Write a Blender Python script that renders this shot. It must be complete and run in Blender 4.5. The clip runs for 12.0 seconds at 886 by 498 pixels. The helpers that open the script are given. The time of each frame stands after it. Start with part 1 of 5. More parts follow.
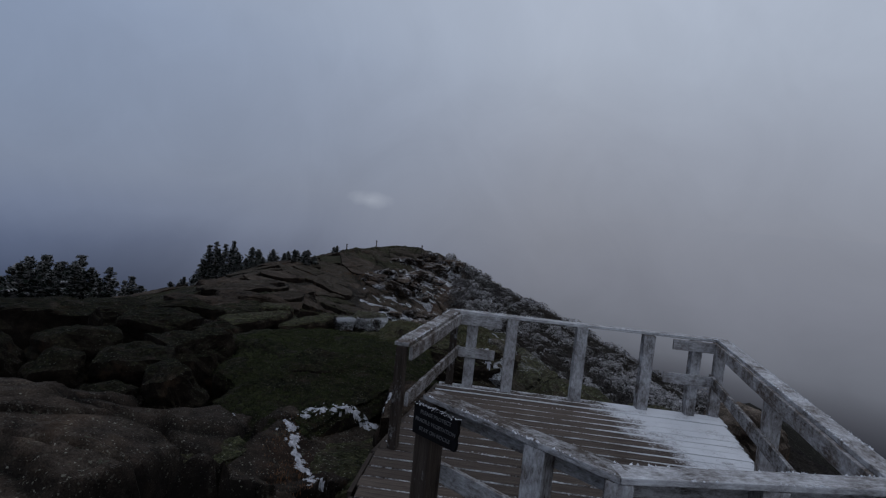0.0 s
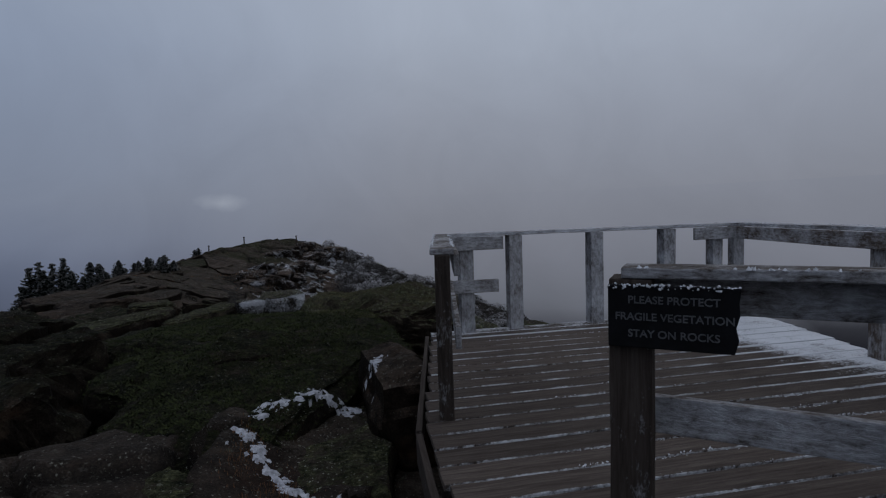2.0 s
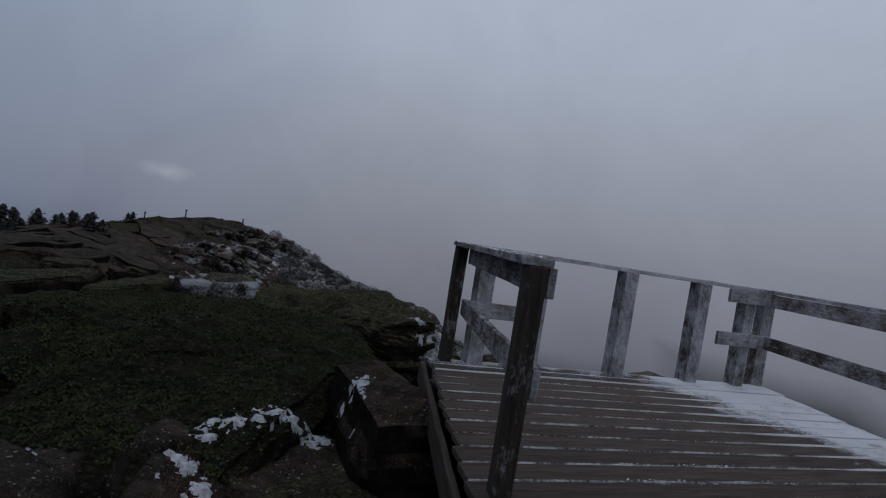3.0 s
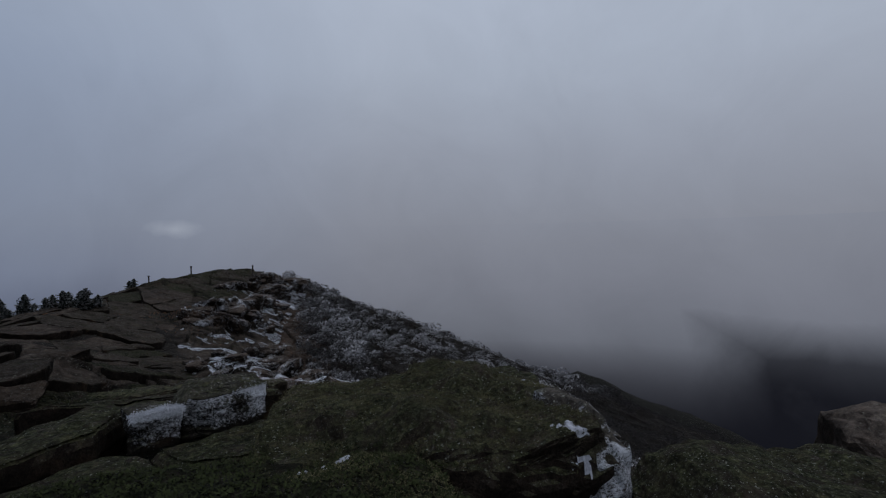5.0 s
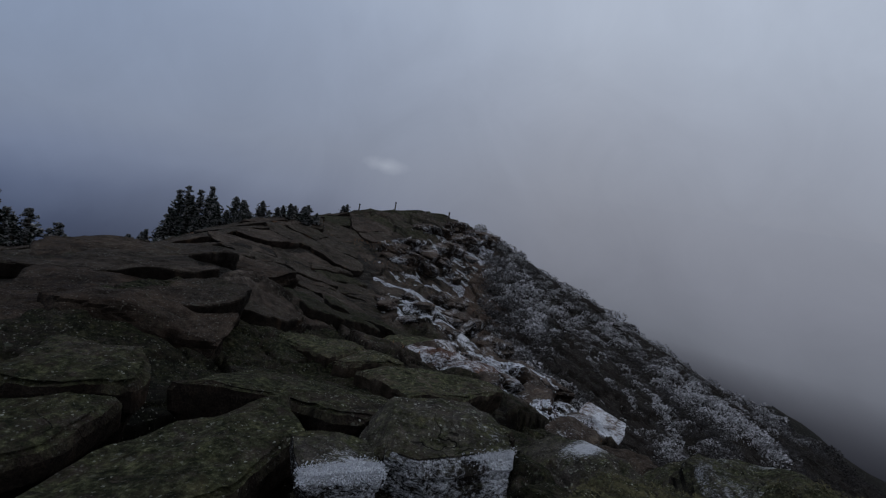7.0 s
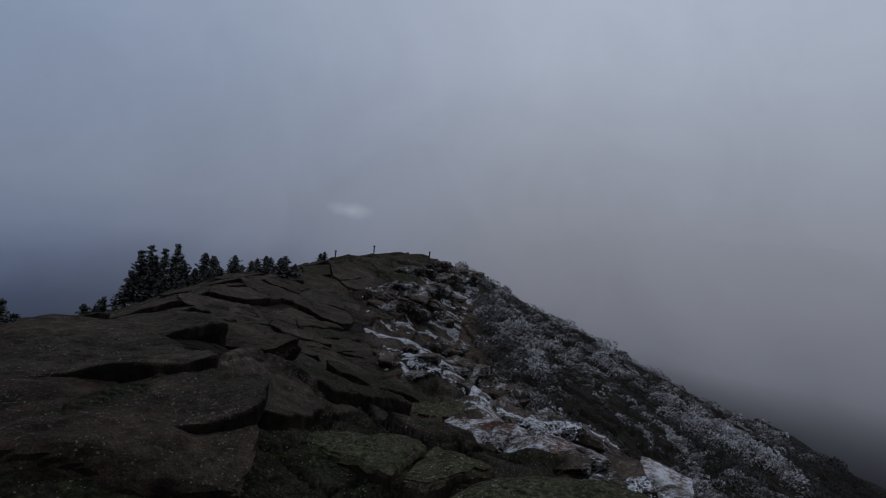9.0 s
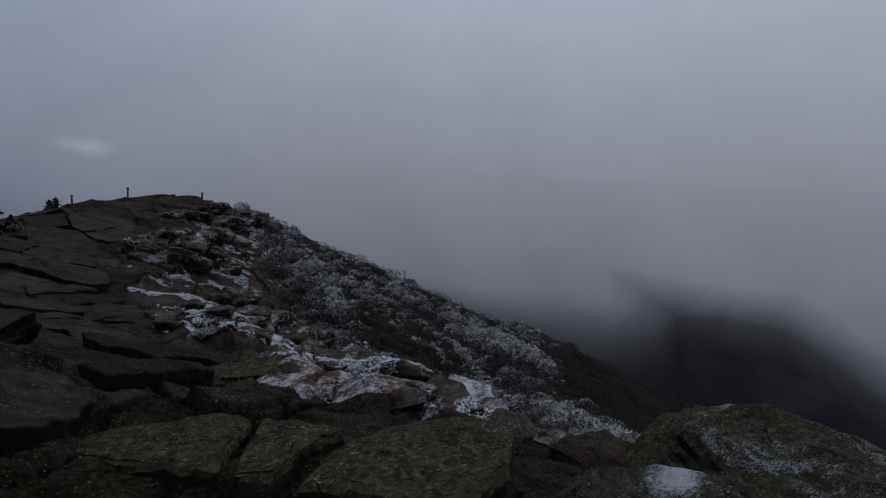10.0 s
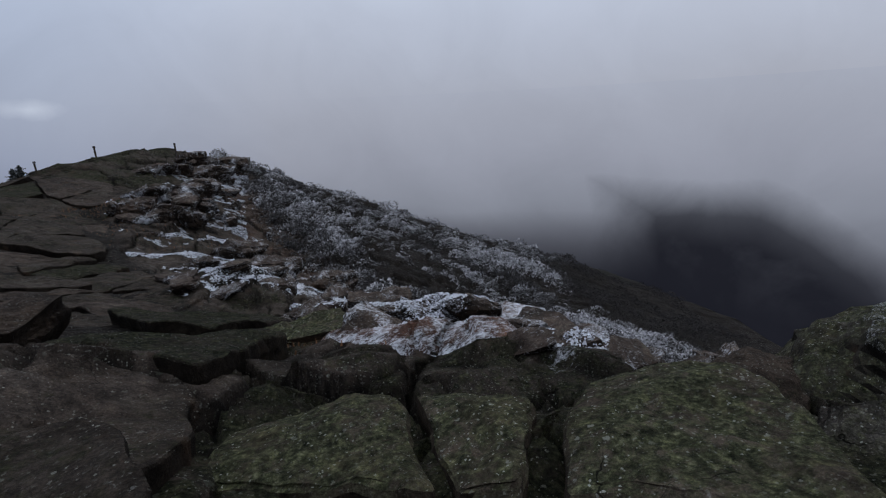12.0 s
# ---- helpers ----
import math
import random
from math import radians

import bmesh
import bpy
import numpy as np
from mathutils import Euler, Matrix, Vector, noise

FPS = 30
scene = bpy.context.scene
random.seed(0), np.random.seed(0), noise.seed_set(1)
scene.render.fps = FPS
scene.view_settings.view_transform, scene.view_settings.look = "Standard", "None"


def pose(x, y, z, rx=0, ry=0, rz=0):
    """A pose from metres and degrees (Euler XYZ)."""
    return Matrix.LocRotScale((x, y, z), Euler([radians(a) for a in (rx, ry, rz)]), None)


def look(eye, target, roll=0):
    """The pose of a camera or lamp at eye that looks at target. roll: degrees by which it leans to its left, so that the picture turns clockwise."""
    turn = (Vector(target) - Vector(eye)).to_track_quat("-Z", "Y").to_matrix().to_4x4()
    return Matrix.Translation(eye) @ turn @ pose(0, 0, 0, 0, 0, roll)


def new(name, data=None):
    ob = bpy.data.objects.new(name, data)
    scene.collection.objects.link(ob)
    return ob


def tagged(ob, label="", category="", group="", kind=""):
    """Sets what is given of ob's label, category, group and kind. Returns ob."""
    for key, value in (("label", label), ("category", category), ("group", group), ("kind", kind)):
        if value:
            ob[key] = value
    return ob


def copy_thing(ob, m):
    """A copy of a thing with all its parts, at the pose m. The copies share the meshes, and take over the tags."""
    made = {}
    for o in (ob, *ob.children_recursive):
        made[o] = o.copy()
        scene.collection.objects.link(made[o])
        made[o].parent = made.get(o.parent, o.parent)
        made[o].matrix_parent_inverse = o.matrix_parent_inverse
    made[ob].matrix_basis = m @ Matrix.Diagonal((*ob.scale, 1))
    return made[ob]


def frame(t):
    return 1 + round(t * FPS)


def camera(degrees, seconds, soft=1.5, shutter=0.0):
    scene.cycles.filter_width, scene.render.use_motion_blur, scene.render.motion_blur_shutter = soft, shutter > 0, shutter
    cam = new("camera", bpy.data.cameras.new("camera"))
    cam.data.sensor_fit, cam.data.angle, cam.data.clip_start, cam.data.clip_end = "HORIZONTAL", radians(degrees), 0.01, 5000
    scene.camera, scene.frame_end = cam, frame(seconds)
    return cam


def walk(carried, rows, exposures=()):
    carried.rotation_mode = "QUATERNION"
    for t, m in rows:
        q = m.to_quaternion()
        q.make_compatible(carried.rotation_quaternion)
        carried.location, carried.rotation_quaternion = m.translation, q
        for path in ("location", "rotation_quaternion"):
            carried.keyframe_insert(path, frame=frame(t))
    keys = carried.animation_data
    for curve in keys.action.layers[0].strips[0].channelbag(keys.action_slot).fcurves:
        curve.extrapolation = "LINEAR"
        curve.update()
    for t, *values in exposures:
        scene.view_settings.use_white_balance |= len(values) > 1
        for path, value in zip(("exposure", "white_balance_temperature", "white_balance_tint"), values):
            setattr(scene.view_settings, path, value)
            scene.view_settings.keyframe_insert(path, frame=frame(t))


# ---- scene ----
cam = camera(84.0, 12.0, soft=1.2)
PATH = [
    (0, look((-0.072, 0.170, 2.251), (-0.884, 10.125, 1.761), 5.84)),
    (0.5, look((-0.374, 0.578, 1.997), (-0.292, 10.568, 1.550), 2.76)),
    (1, look((-0.684, 0.986, 1.794), (-0.106, 10.966, 1.564), 5.86)),
    (1.5, look((-0.980, 1.449, 1.574), (-0.131, 11.395, 0.964), 6.45)),
    (2, look((-1.302, 1.943, 1.273), (0.512, 11.753, 0.587), -1.84)),
    (2.5, look((-1.632, 2.405, 1.156), (1.223, 11.987, 0.965), 6.61)),
    (4.5, look((-1.880, 5.700, 1.000), (1.040, 15.240, 0.075), 11.40)),
    (5, look((-1.827, 6.822, 1.238), (0.777, 16.476, 1.157), -0.92)),
    (5.5, look((-1.890, 7.463, 1.458), (0.986, 17.026, 0.928), 2.10)),
    (6, look((-2.059, 8.572, 1.274), (-1.487, 18.519, 0.422), 3.10)),
    (6.5, look((-2.436, 9.359, 1.130), (-3.293, 19.239, -0.153), 6.60)),
    (7, look((-2.727, 9.697, 1.213), (-3.667, 19.593, 0.119), 9.94)),
    (9, look((-4.071, 11.395, 1.024), (-4.504, 21.383, 0.792), 5.48)),
    (9.5, look((-4.275, 11.508, 1.009), (-2.687, 21.364, 0.425), 5.61)),
    (10, look((-4.408, 12.187, 0.904), (-0.578, 21.351, -0.253), 3.66)),
    (10.5, look((-4.675, 12.652, 0.517), (0.111, 21.337, -0.774), -6.25)),
    (11, look((-4.726, 13.099, 0.621), (-0.124, 21.573, -2.027), -4.25)),
    (11.5, look((-5.092, 13.383, 0.702), (-0.799, 22.022, -1.933), -3.70)),
    (12, look((-5.292, 13.778, 0.678), (-1.229, 22.533, -1.939), -2.68)),
]
walk(cam, PATH, exposures=[(0, -1.87), (0.5, -2.0), (1.0, -2.03), (1.5, -2.03), (2.5, -2.0), (4.5, -1.9), (5.0, -1.93), (5.5, -2.03), (6.5, -1.9), (7.0, -1.8), (9.0, -1.97), (9.5, -2.08), (10.5, -1.93), (11.0, -1.97), (11.5, -1.47), (12, -1.2)])

# ---- light: an overcast, foggy morning sky and a wide weak sun ----


def ramp(nt, fac, stops):
    n = nt.nodes.new("ShaderNodeValToRGB")
    e = n.color_ramp.elements
    while len(e) < len(stops):
        e.new(0.5)
    for el, (p, c) in zip(e, stops):
        el.position = p
        el.color = (*c, 1) if len(c) == 3 else c
    nt.links.new(fac, n.inputs[0])
    return n.outputs[0]


def maths(nt, op, a, b=None, clamp=False):
    n = nt.nodes.new("ShaderNodeMath")
    n.operation, n.use_clamp = op, clamp
    for i, v in enumerate((a, b)):
        if v is None:
            continue
        if isinstance(v, (int, float)):
            n.inputs[i].default_value = v
        else:
            nt.links.new(v, n.inputs[i])
    return n.outputs[0]


def mix(nt, fac, a, b, blend="MIX"):
    n = nt.nodes.new("ShaderNodeMix")
    n.data_type, n.blend_type = "RGBA", blend
    for i, v in ((0, fac), (6, a), (7, b)):
        if isinstance(v, (int, float)):
            n.inputs[i].default_value = v
        elif isinstance(v, tuple):
            n.inputs[i].default_value = (*v, 1)
        else:
            nt.links.new(v, n.inputs[i])
    return n.outputs[2]


def noise_tex(nt, vec, scale, detail=4, rough=0.55, dist=0.0):
    n = nt.nodes.new("ShaderNodeTexNoise")
    n.inputs["Scale"].default_value = scale
    n.inputs["Detail"].default_value = detail
    n.inputs["Roughness"].default_value = rough
    n.inputs["Distortion"].default_value = dist
    if vec is not None:
        nt.links.new(vec, n.inputs["Vector"])
    return n.outputs[0]


def cloud_colour(nt, way):
    """Fog colour for a direction: bright overhead, dim at the horizon, dark in the valley; bluer towards the west."""
    sep = nt.nodes.new("ShaderNodeSeparateXYZ")
    nt.links.new(way, sep.inputs[0])
    wisps = noise_tex(nt, way, 2.2, 5, 0.55, 0.6)
    rise = maths(nt, "ADD", sep.outputs[2], maths(nt, "MULTIPLY", maths(nt, "SUBTRACT", wisps, 0.5), 0.10))
    h = maths(nt, "ADD", maths(nt, "MULTIPLY", rise, 0.5), 0.5, True)
    grey = ramp(nt, h, SKY_GREY)
    blue = ramp(nt, h, SKY_BLUE)
    side = maths(nt, "MULTIPLY_ADD", sep.outputs[0], 1.15, True)
    nt.nodes[-1].inputs[2].default_value = 0.86
    fog = mix(nt, side, blue, grey)
    streak = ramp(nt, noise_tex(nt, way, 5.0, 6, 0.6, 0.8), [(0.3, (0.96, 0.96, 0.96)), (0.7, (1.04, 1.04, 1.04))])
    fog = mix(nt, 1.0, fog, streak, "MULTIPLY")
    # a thin place in the cloud low over the hill
    off = nt.nodes.new("ShaderNodeVectorMath")
    off.operation = "SUBTRACT"
    off.inputs[1].default_value = (-0.232, 0.972, 0.036)
    nt.links.new(way, off.inputs[0])
    flat = nt.nodes.new("ShaderNodeVectorMath")
    flat.operation = "MULTIPLY"
    flat.inputs[1].default_value = (1, 1, 3.4)
    nt.links.new(off.outputs[0], flat.inputs[0])
    far = nt.nodes.new("ShaderNodeVectorMath")
    far.operation = "LENGTH"
    nt.links.new(flat.outputs[0], far.inputs[0])
    torn = maths(nt, "ADD", far.outputs["Value"], maths(nt, "MULTIPLY", noise_tex(nt, way, 26, 4, 0.6), 0.06))
    return mix(nt, maths(nt, "MULTIPLY", maths(nt, "SUBTRACT", 0.085, torn), 6.0, True), fog, (0.42, 0.455, 0.52))


SKY_GREY = [(0.0, (0.006, 0.006, 0.009)), (0.32, (0.012, 0.013, 0.018)), (0.37, (0.062, 0.066, 0.082)), (0.413, (0.132, 0.142, 0.172)), (0.456, (0.172, 0.183, 0.222)),
            (0.5, (0.204, 0.218, 0.262)), (0.587, (0.270, 0.297, 0.361)), (0.67, (0.347, 0.392, 0.477)), (0.76, (0.398, 0.45, 0.55)), (0.88, (0.57, 0.63, 0.76)), (1.0, (0.72, 0.80, 0.95))]
SKY_BLUE = [(0.0, (0.004, 0.005, 0.009)), (0.37, (0.014, 0.018, 0.033)), (0.42, (0.042, 0.056, 0.10)), (0.456, (0.090, 0.115, 0.185)), (0.4825, (0.148, 0.182, 0.268)),
            (0.517, (0.182, 0.220, 0.304)), (0.57, (0.197, 0.245, 0.343)), (0.646, (0.215, 0.272, 0.388)), (0.76, (0.26, 0.315, 0.42)), (0.88, (0.54, 0.61, 0.76)), (1.0, (0.72, 0.80, 0.95))]


world = bpy.data.worlds.new("overcast")
scene.world = world
world.use_nodes = True
wn = world.node_tree
wn.nodes.clear()
w_out = wn.nodes.new("ShaderNodeOutputWorld")
w_bg = wn.nodes.new("ShaderNodeBackground")
w_tc = wn.nodes.new("ShaderNodeTexCoord")
w_sky = wn.nodes.new("ShaderNodeTexSky")
w_sky.sky_type = "NISHITA"
w_sky.sun_disc = False
w_sky.sun_elevation = radians(24)
w_sky.sun_rotation = radians(60)
w_thin = mix(wn, 1.0, w_sky.outputs[0], (0.0003, 0.0003, 0.0003), "MULTIPLY")
w_all = mix(wn, 1.0, cloud_colour(wn, w_tc.outputs["Generated"]), w_thin, "ADD")
wn.links.new(w_all, w_bg.inputs[0])
w_bg.inputs[1].default_value = 4.0
wn.links.new(w_bg.outputs[0], w_out.inputs[0])

sun = new("sun", bpy.data.lights.new("sun", "SUN"))
sun.data.energy, sun.data.angle, sun.data.color = 0.5, radians(50), (1.0, 0.97, 0.93)
sun.matrix_basis = look((60, 40, 60), (0, 10, 0))

# ---- materials ----


def material(name):
    m = bpy.data.materials.new(name)
    m.use_nodes = True
    nt = m.node_tree
    return m, nt, nt.nodes["Principled BSDF"]


def bump(nt, height, strength, distance, bsdf):
    b = nt.nodes.new("ShaderNodeBump")
    b.inputs["Strength"].default_value = strength
    b.inputs["Distance"].default_value = distance
    nt.links.new(height, b.inputs["Height"])
    nt.links.new(b.outputs[0], bsdf.inputs["Normal"])


def flecks(nt, pos, scale, share, size):
    """Small separate spots of uneven size: a share of the cells of a Voronoi pattern, each with its own radius."""
    v = nt.nodes.new("ShaderNodeTexVoronoi")
    v.inputs["Scale"].default_value = scale
    jig = nt.nodes.new("ShaderNodeVectorMath")
    jig.operation = "MULTIPLY_ADD"
    n = nt.nodes.new("ShaderNodeTexNoise")
    n.inputs["Scale"].default_value = scale * 1.3
    n.inputs["Detail"].default_value = 5
    nt.links.new(pos, n.inputs["Vector"])
    nt.links.new(n.outputs["Color"], jig.inputs[0])
    jig.inputs[1].default_value = (1.5 / scale, 1.5 / scale, 1.5 / scale)
    nt.links.new(pos, jig.inputs[2])
    nt.links.new(jig.outputs[0], v.inputs["Vector"])
    own = nt.nodes.new("ShaderNodeSeparateColor")
    nt.links.new(v.outputs["Color"], own.inputs[0])
    kept = maths(nt, "GREATER_THAN", own.outputs[0], 1 - share)
    radius = maths(nt, "MULTIPLY", own.outputs[1], size)
    inside = maths(nt, "MULTIPLY", maths(nt, "SUBTRACT", radius, v.outputs["Distance"]), 9.0, True)
    return maths(nt, "MULTIPLY", inside, kept)


def rock_material(name, moss=0.5, frost=0.1, attr=False, tint=(1, 1, 1), side=0.0, lichen=1.0, grit=13.0):
    """Dark wet granite with lichen and moss on top and rime frost in patches. attr: amounts come from the mesh."""
    m, nt, bsdf = material(name)
    geo = nt.nodes.new("ShaderNodeNewGeometry")
    pos = geo.outputs["Position"]
    sep = nt.nodes.new("ShaderNodeSeparateXYZ")
    nt.links.new(geo.outputs["Normal"], sep.inputs[0])
    big = noise_tex(nt, pos, 0.9, 5, 0.6)
    mid = noise_tex(nt, pos, 6.0, 6, 0.65)
    fine = noise_tex(nt, pos, 60.0, 3, 0.7)
    base = ramp(nt, big, [(0.3, (0.036 * tint[0], 0.028 * tint[1], 0.023 * tint[2])), (0.5, (0.074 * tint[0], 0.058 * tint[1], 0.047 * tint[2])),
                          (0.72, (0.122 * tint[0], 0.098 * tint[1], 0.080 * tint[2]))])
    grain = ramp(nt, fine, [(0.34, (0.45, 0.45, 0.45)), (0.5, (0.95, 0.95, 0.95)), (0.68, (1.7, 1.65, 1.6))])
    base = mix(nt, 0.7, base, grain, "MULTIPLY")
    scale = ramp(nt, mid, [(0.36, (0.45, 0.45, 0.45)), (0.52, (1.0, 1.0, 1.0)), (0.68, (1.5, 1.45, 1.4))])
    base = mix(nt, 0.8, base, scale, "MULTIPLY")
    # hand-sized blotches: black algae, brown weathering and grey crust
    blot = noise_tex(nt, pos, 3.4, 7, 0.72, 0.8)
    base = mix(nt, 0.85, base, ramp(nt, blot, [(0.33, (0.34, 0.33, 0.33)), (0.46, (0.82, 0.80, 0.78)), (0.54, (1.0, 1.0, 1.0)), (0.62, (1.25, 1.28, 1.22)), (0.72, (1.75, 1.72, 1.66))]), "MULTIPLY")
    # shade painted into the colour: sides and undersides darker than the upper faces
    upfacing = maths(nt, "MULTIPLY_ADD", sep.outputs[2], 1.5, True)
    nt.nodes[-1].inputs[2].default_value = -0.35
    side_shade = mix(nt, 1.0, base, (0.30, 0.29, 0.28), "MULTIPLY")
    base = mix(nt, upfacing, side_shade, base)
    # pale crust lichen in small spots
    spot = maths(nt, "MULTIPLY", maths(nt, "SUBTRACT", noise_tex(nt, pos, 30, 3, 0.6), 0.595), 16.0, True)
    spot = maths(nt, "MULTIPLY", maths(nt, "MULTIPLY", spot, upfacing), maths(nt, "MULTIPLY", maths(nt, "SUBTRACT", noise_tex(nt, pos, 2.3, 3, 0.6), 0.45), 5.0, True))
    base = mix(nt, maths(nt, "MULTIPLY", spot, min(0.95, 0.65 * lichen)), base, (0.10 + 0.08 * lichen, 0.10 + 0.08 * lichen, 0.09 + 0.07 * lichen))
    # hairline joints, drawn nearly black
    bent = nt.nodes.new("ShaderNodeVectorMath")
    bent.operation = "MULTIPLY_ADD"
    wob = nt.nodes.new("ShaderNodeTexNoise")
    wob.inputs["Scale"].default_value = 1.6
    wob.inputs["Detail"].default_value = 4
    nt.links.new(pos, wob.inputs["Vector"])
    nt.links.new(wob.outputs["Color"], bent.inputs[0])
    bent.inputs[1].default_value = (0.7, 0.7, 0.7)
    nt.links.new(pos, bent.inputs[2])
    cell = nt.nodes.new("ShaderNodeTexVoronoi")
    cell.feature = "DISTANCE_TO_EDGE"
    cell.inputs["Scale"].default_value = 1.15
    nt.links.new(bent.outputs[0], cell.inputs["Vector"])
    crack = maths(nt, "MULTIPLY", maths(nt, "SUBTRACT", 0.006, cell.outputs["Distance"]), 220.0, True)
    crack = maths(nt, "MULTIPLY", crack, maths(nt, "MULTIPLY", maths(nt, "SUBTRACT", noise_tex(nt, pos, 1.1, 3, 0.6), 0.57), 12.0, True))
    rust = ramp(nt, noise_tex(nt, pos, 1.7, 4, 0.6), [(0.58, (0, 0, 0)), (0.72, (1, 1, 1))])
    base = mix(nt, maths(nt, "MULTIPLY", rust, 0.35), base, (0.10, 0.060, 0.036))
    if attr:
        ab = nt.nodes.new("ShaderNodeAttribute")
        ab.attribute_name = "turf"
        sedge = ramp(nt, noise_tex(nt, pos, 25, 5, 0.75), [(0.3, (0.022, 0.013, 0.008)), (0.55, (0.105, 0.048, 0.030)), (0.8, (0.21, 0.12, 0.07))])
        base = mix(nt, maths(nt, "MULTIPLY", ab.outputs["Fac"], maths(nt, "MULTIPLY_ADD", noise_tex(nt, pos, 2.5, 5, 0.7), 3.0, True)), base, sedge)
        [n for n in nt.nodes if n.type == "MATH" and n.operation == "MULTIPLY_ADD"][-1].inputs[2].default_value = -0.9
        am = nt.nodes.new("ShaderNodeAttribute")
        am.attribute_name = "moss"
        af = nt.nodes.new("ShaderNodeAttribute")
        af.attribute_name = "frost"
        mv, fv = am.outputs["Fac"], af.outputs["Fac"]
    else:
        mv = fv = None
    # moss: on upward faces, broken up by noise
    up = maths(nt, "MULTIPLY_ADD", sep.outputs[2], 1.6, True)
    nt.nodes[-1].inputs[2].default_value = -0.45
    patch = maths(nt, "ADD", maths(nt, "MULTIPLY", noise_tex(nt, pos, 1.5, 6, 0.7), 0.6), maths(nt, "MULTIPLY", noise_tex(nt, pos, 14, 4, 0.7), 0.4))
    thr = maths(nt, "SUBTRACT", 0.78, maths(nt, "MULTIPLY", mv if attr else moss, 0.5))
    mm = maths(nt, "MULTIPLY", maths(nt, "SUBTRACT", patch, thr), 9.0, True)
    mm = maths(nt, "MULTIPLY", mm, up, True)
    mosscol = ramp(nt, noise_tex(nt, pos, 21, 6, 0.74), [(0.34, (0.006 * lichen, 0.0065 * lichen, 0.004 * lichen)), (0.47, (0.018 * lichen, 0.019 * lichen, 0.010 * lichen)),
                                                          (0.57, (0.040 * lichen, 0.041 * lichen, 0.022 * lichen)), (0.69, (0.092 * lichen, 0.090 * lichen, 0.055 * lichen))])
    withered = maths(nt, "MULTIPLY", maths(nt, "SUBTRACT", noise_tex(nt, pos, 2.4, 5, 0.7), 0.5), 6.0, True)
    mosscol = mix(nt, maths(nt, "MULTIPLY", withered, 0.55), mosscol, (0.034 * lichen, 0.026 * lichen, 0.016 * lichen))
    mosscol = mix(nt, 0.75, mosscol, ramp(nt, noise_tex(nt, pos, 8.5, 5, 0.7), [(0.34, (0.22, 0.22, 0.23)), (0.46, (0.75, 0.75, 0.75)), (0.55, (1.1, 1.12, 1.05)), (0.68, (2.1, 2.05, 1.8))]), "MULTIPLY")
    mosscol = mix(nt, maths(nt, "MULTIPLY", maths(nt, "SUBTRACT", noise_tex(nt, pos, 4.6, 6, 0.75, 0.6), 0.5), 7.0, True), mosscol, base)
    base = mix(nt, mm, base, mosscol)
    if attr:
        # shade of joints, ledges and hollows, painted nearly black by the mesh's values
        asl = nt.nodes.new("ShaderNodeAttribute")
        asl.attribute_name = "soil_shade"
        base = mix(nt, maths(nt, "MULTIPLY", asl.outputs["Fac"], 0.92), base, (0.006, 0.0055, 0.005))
    base = mix(nt, maths(nt, "MULTIPLY", crack, 0.9), base, (0.007, 0.006, 0.005))
    # specks of pale lichen and frost grains on the upper faces
    speck = maths(nt, "MULTIPLY", maths(nt, "SUBTRACT", noise_tex(nt, pos, 62, 2, 0.6), 0.64), 14.0, True)
    speck = maths(nt, "MULTIPLY", maths(nt, "MULTIPLY", speck, upfacing), maths(nt, "MULTIPLY", maths(nt, "SUBTRACT", noise_tex(nt, pos, 3.1, 3, 0.6), 0.42), 6.0, True))
    base = mix(nt, maths(nt, "MULTIPLY", speck, 0.75), base, (0.10 * lichen, 0.10 * lichen, 0.085 * lichen))
    where = maths(nt, "MULTIPLY", maths(nt, "SUBTRACT", noise_tex(nt, pos, 1.9, 4, 0.65), 0.36), 5.0, True)
    where = maths(nt, "MULTIPLY", where, upfacing)
    for size, share, reach, tone in ((11, 0.14, 0.40, (0.075, 0.08, 0.058)), (26, 0.10, 0.48, (0.16, 0.16, 0.13)), (55, 0.16, 0.55, (0.28, 0.28, 0.24))):
        spots = maths(nt, "MULTIPLY", flecks(nt, pos, size, share, reach), where)
        base = mix(nt, maths(nt, "MULTIPLY", spots, min(0.9, 0.45 + 0.2 * lichen)), base, tuple(c * (0.55 + 0.45 * lichen) for c in tone))
    # rime
    streaks = nt.nodes.new("ShaderNodeMapping")
    streaks.inputs["Rotation"].default_value = (0, 0, 0.5)
    streaks.inputs["Scale"].default_value = (0.55, 1.5, 1.1)
    nt.links.new(pos, streaks.inputs[0])
    fp = maths(nt, "ADD", maths(nt, "MULTIPLY", noise_tex(nt, pos, 1.3, 5, 0.7, 0.4), 0.48), maths(nt, "MULTIPLY", noise_tex(nt, streaks.outputs[0], grit, 6, 0.8, 0.6), 0.52))
    fthr = maths(nt, "SUBTRACT", 0.80, maths(nt, "MULTIPLY", fv if attr else frost, 0.5))
    ff = maths(nt, "MULTIPLY", maths(nt, "SUBTRACT", fp, fthr), 11.0, True)
    if side:
        ff = maths(nt, "MULTIPLY", ff, maths(nt, "MULTIPLY_ADD", sep.outputs[1], -side, True))
        [n for n in nt.nodes if n.type == "MATH" and n.operation == "MULTIPLY_ADD"][-1].inputs[2].default_value = 0.05
    base = mix(nt, maths(nt, "MULTIPLY", ff, 0.9), base, (0.66, 0.67, 0.70))
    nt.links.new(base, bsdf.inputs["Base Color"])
    bsdf.inputs["Roughness"].default_value = 0.85
    bsdf.inputs["Specular IOR Level"].default_value = 0.04
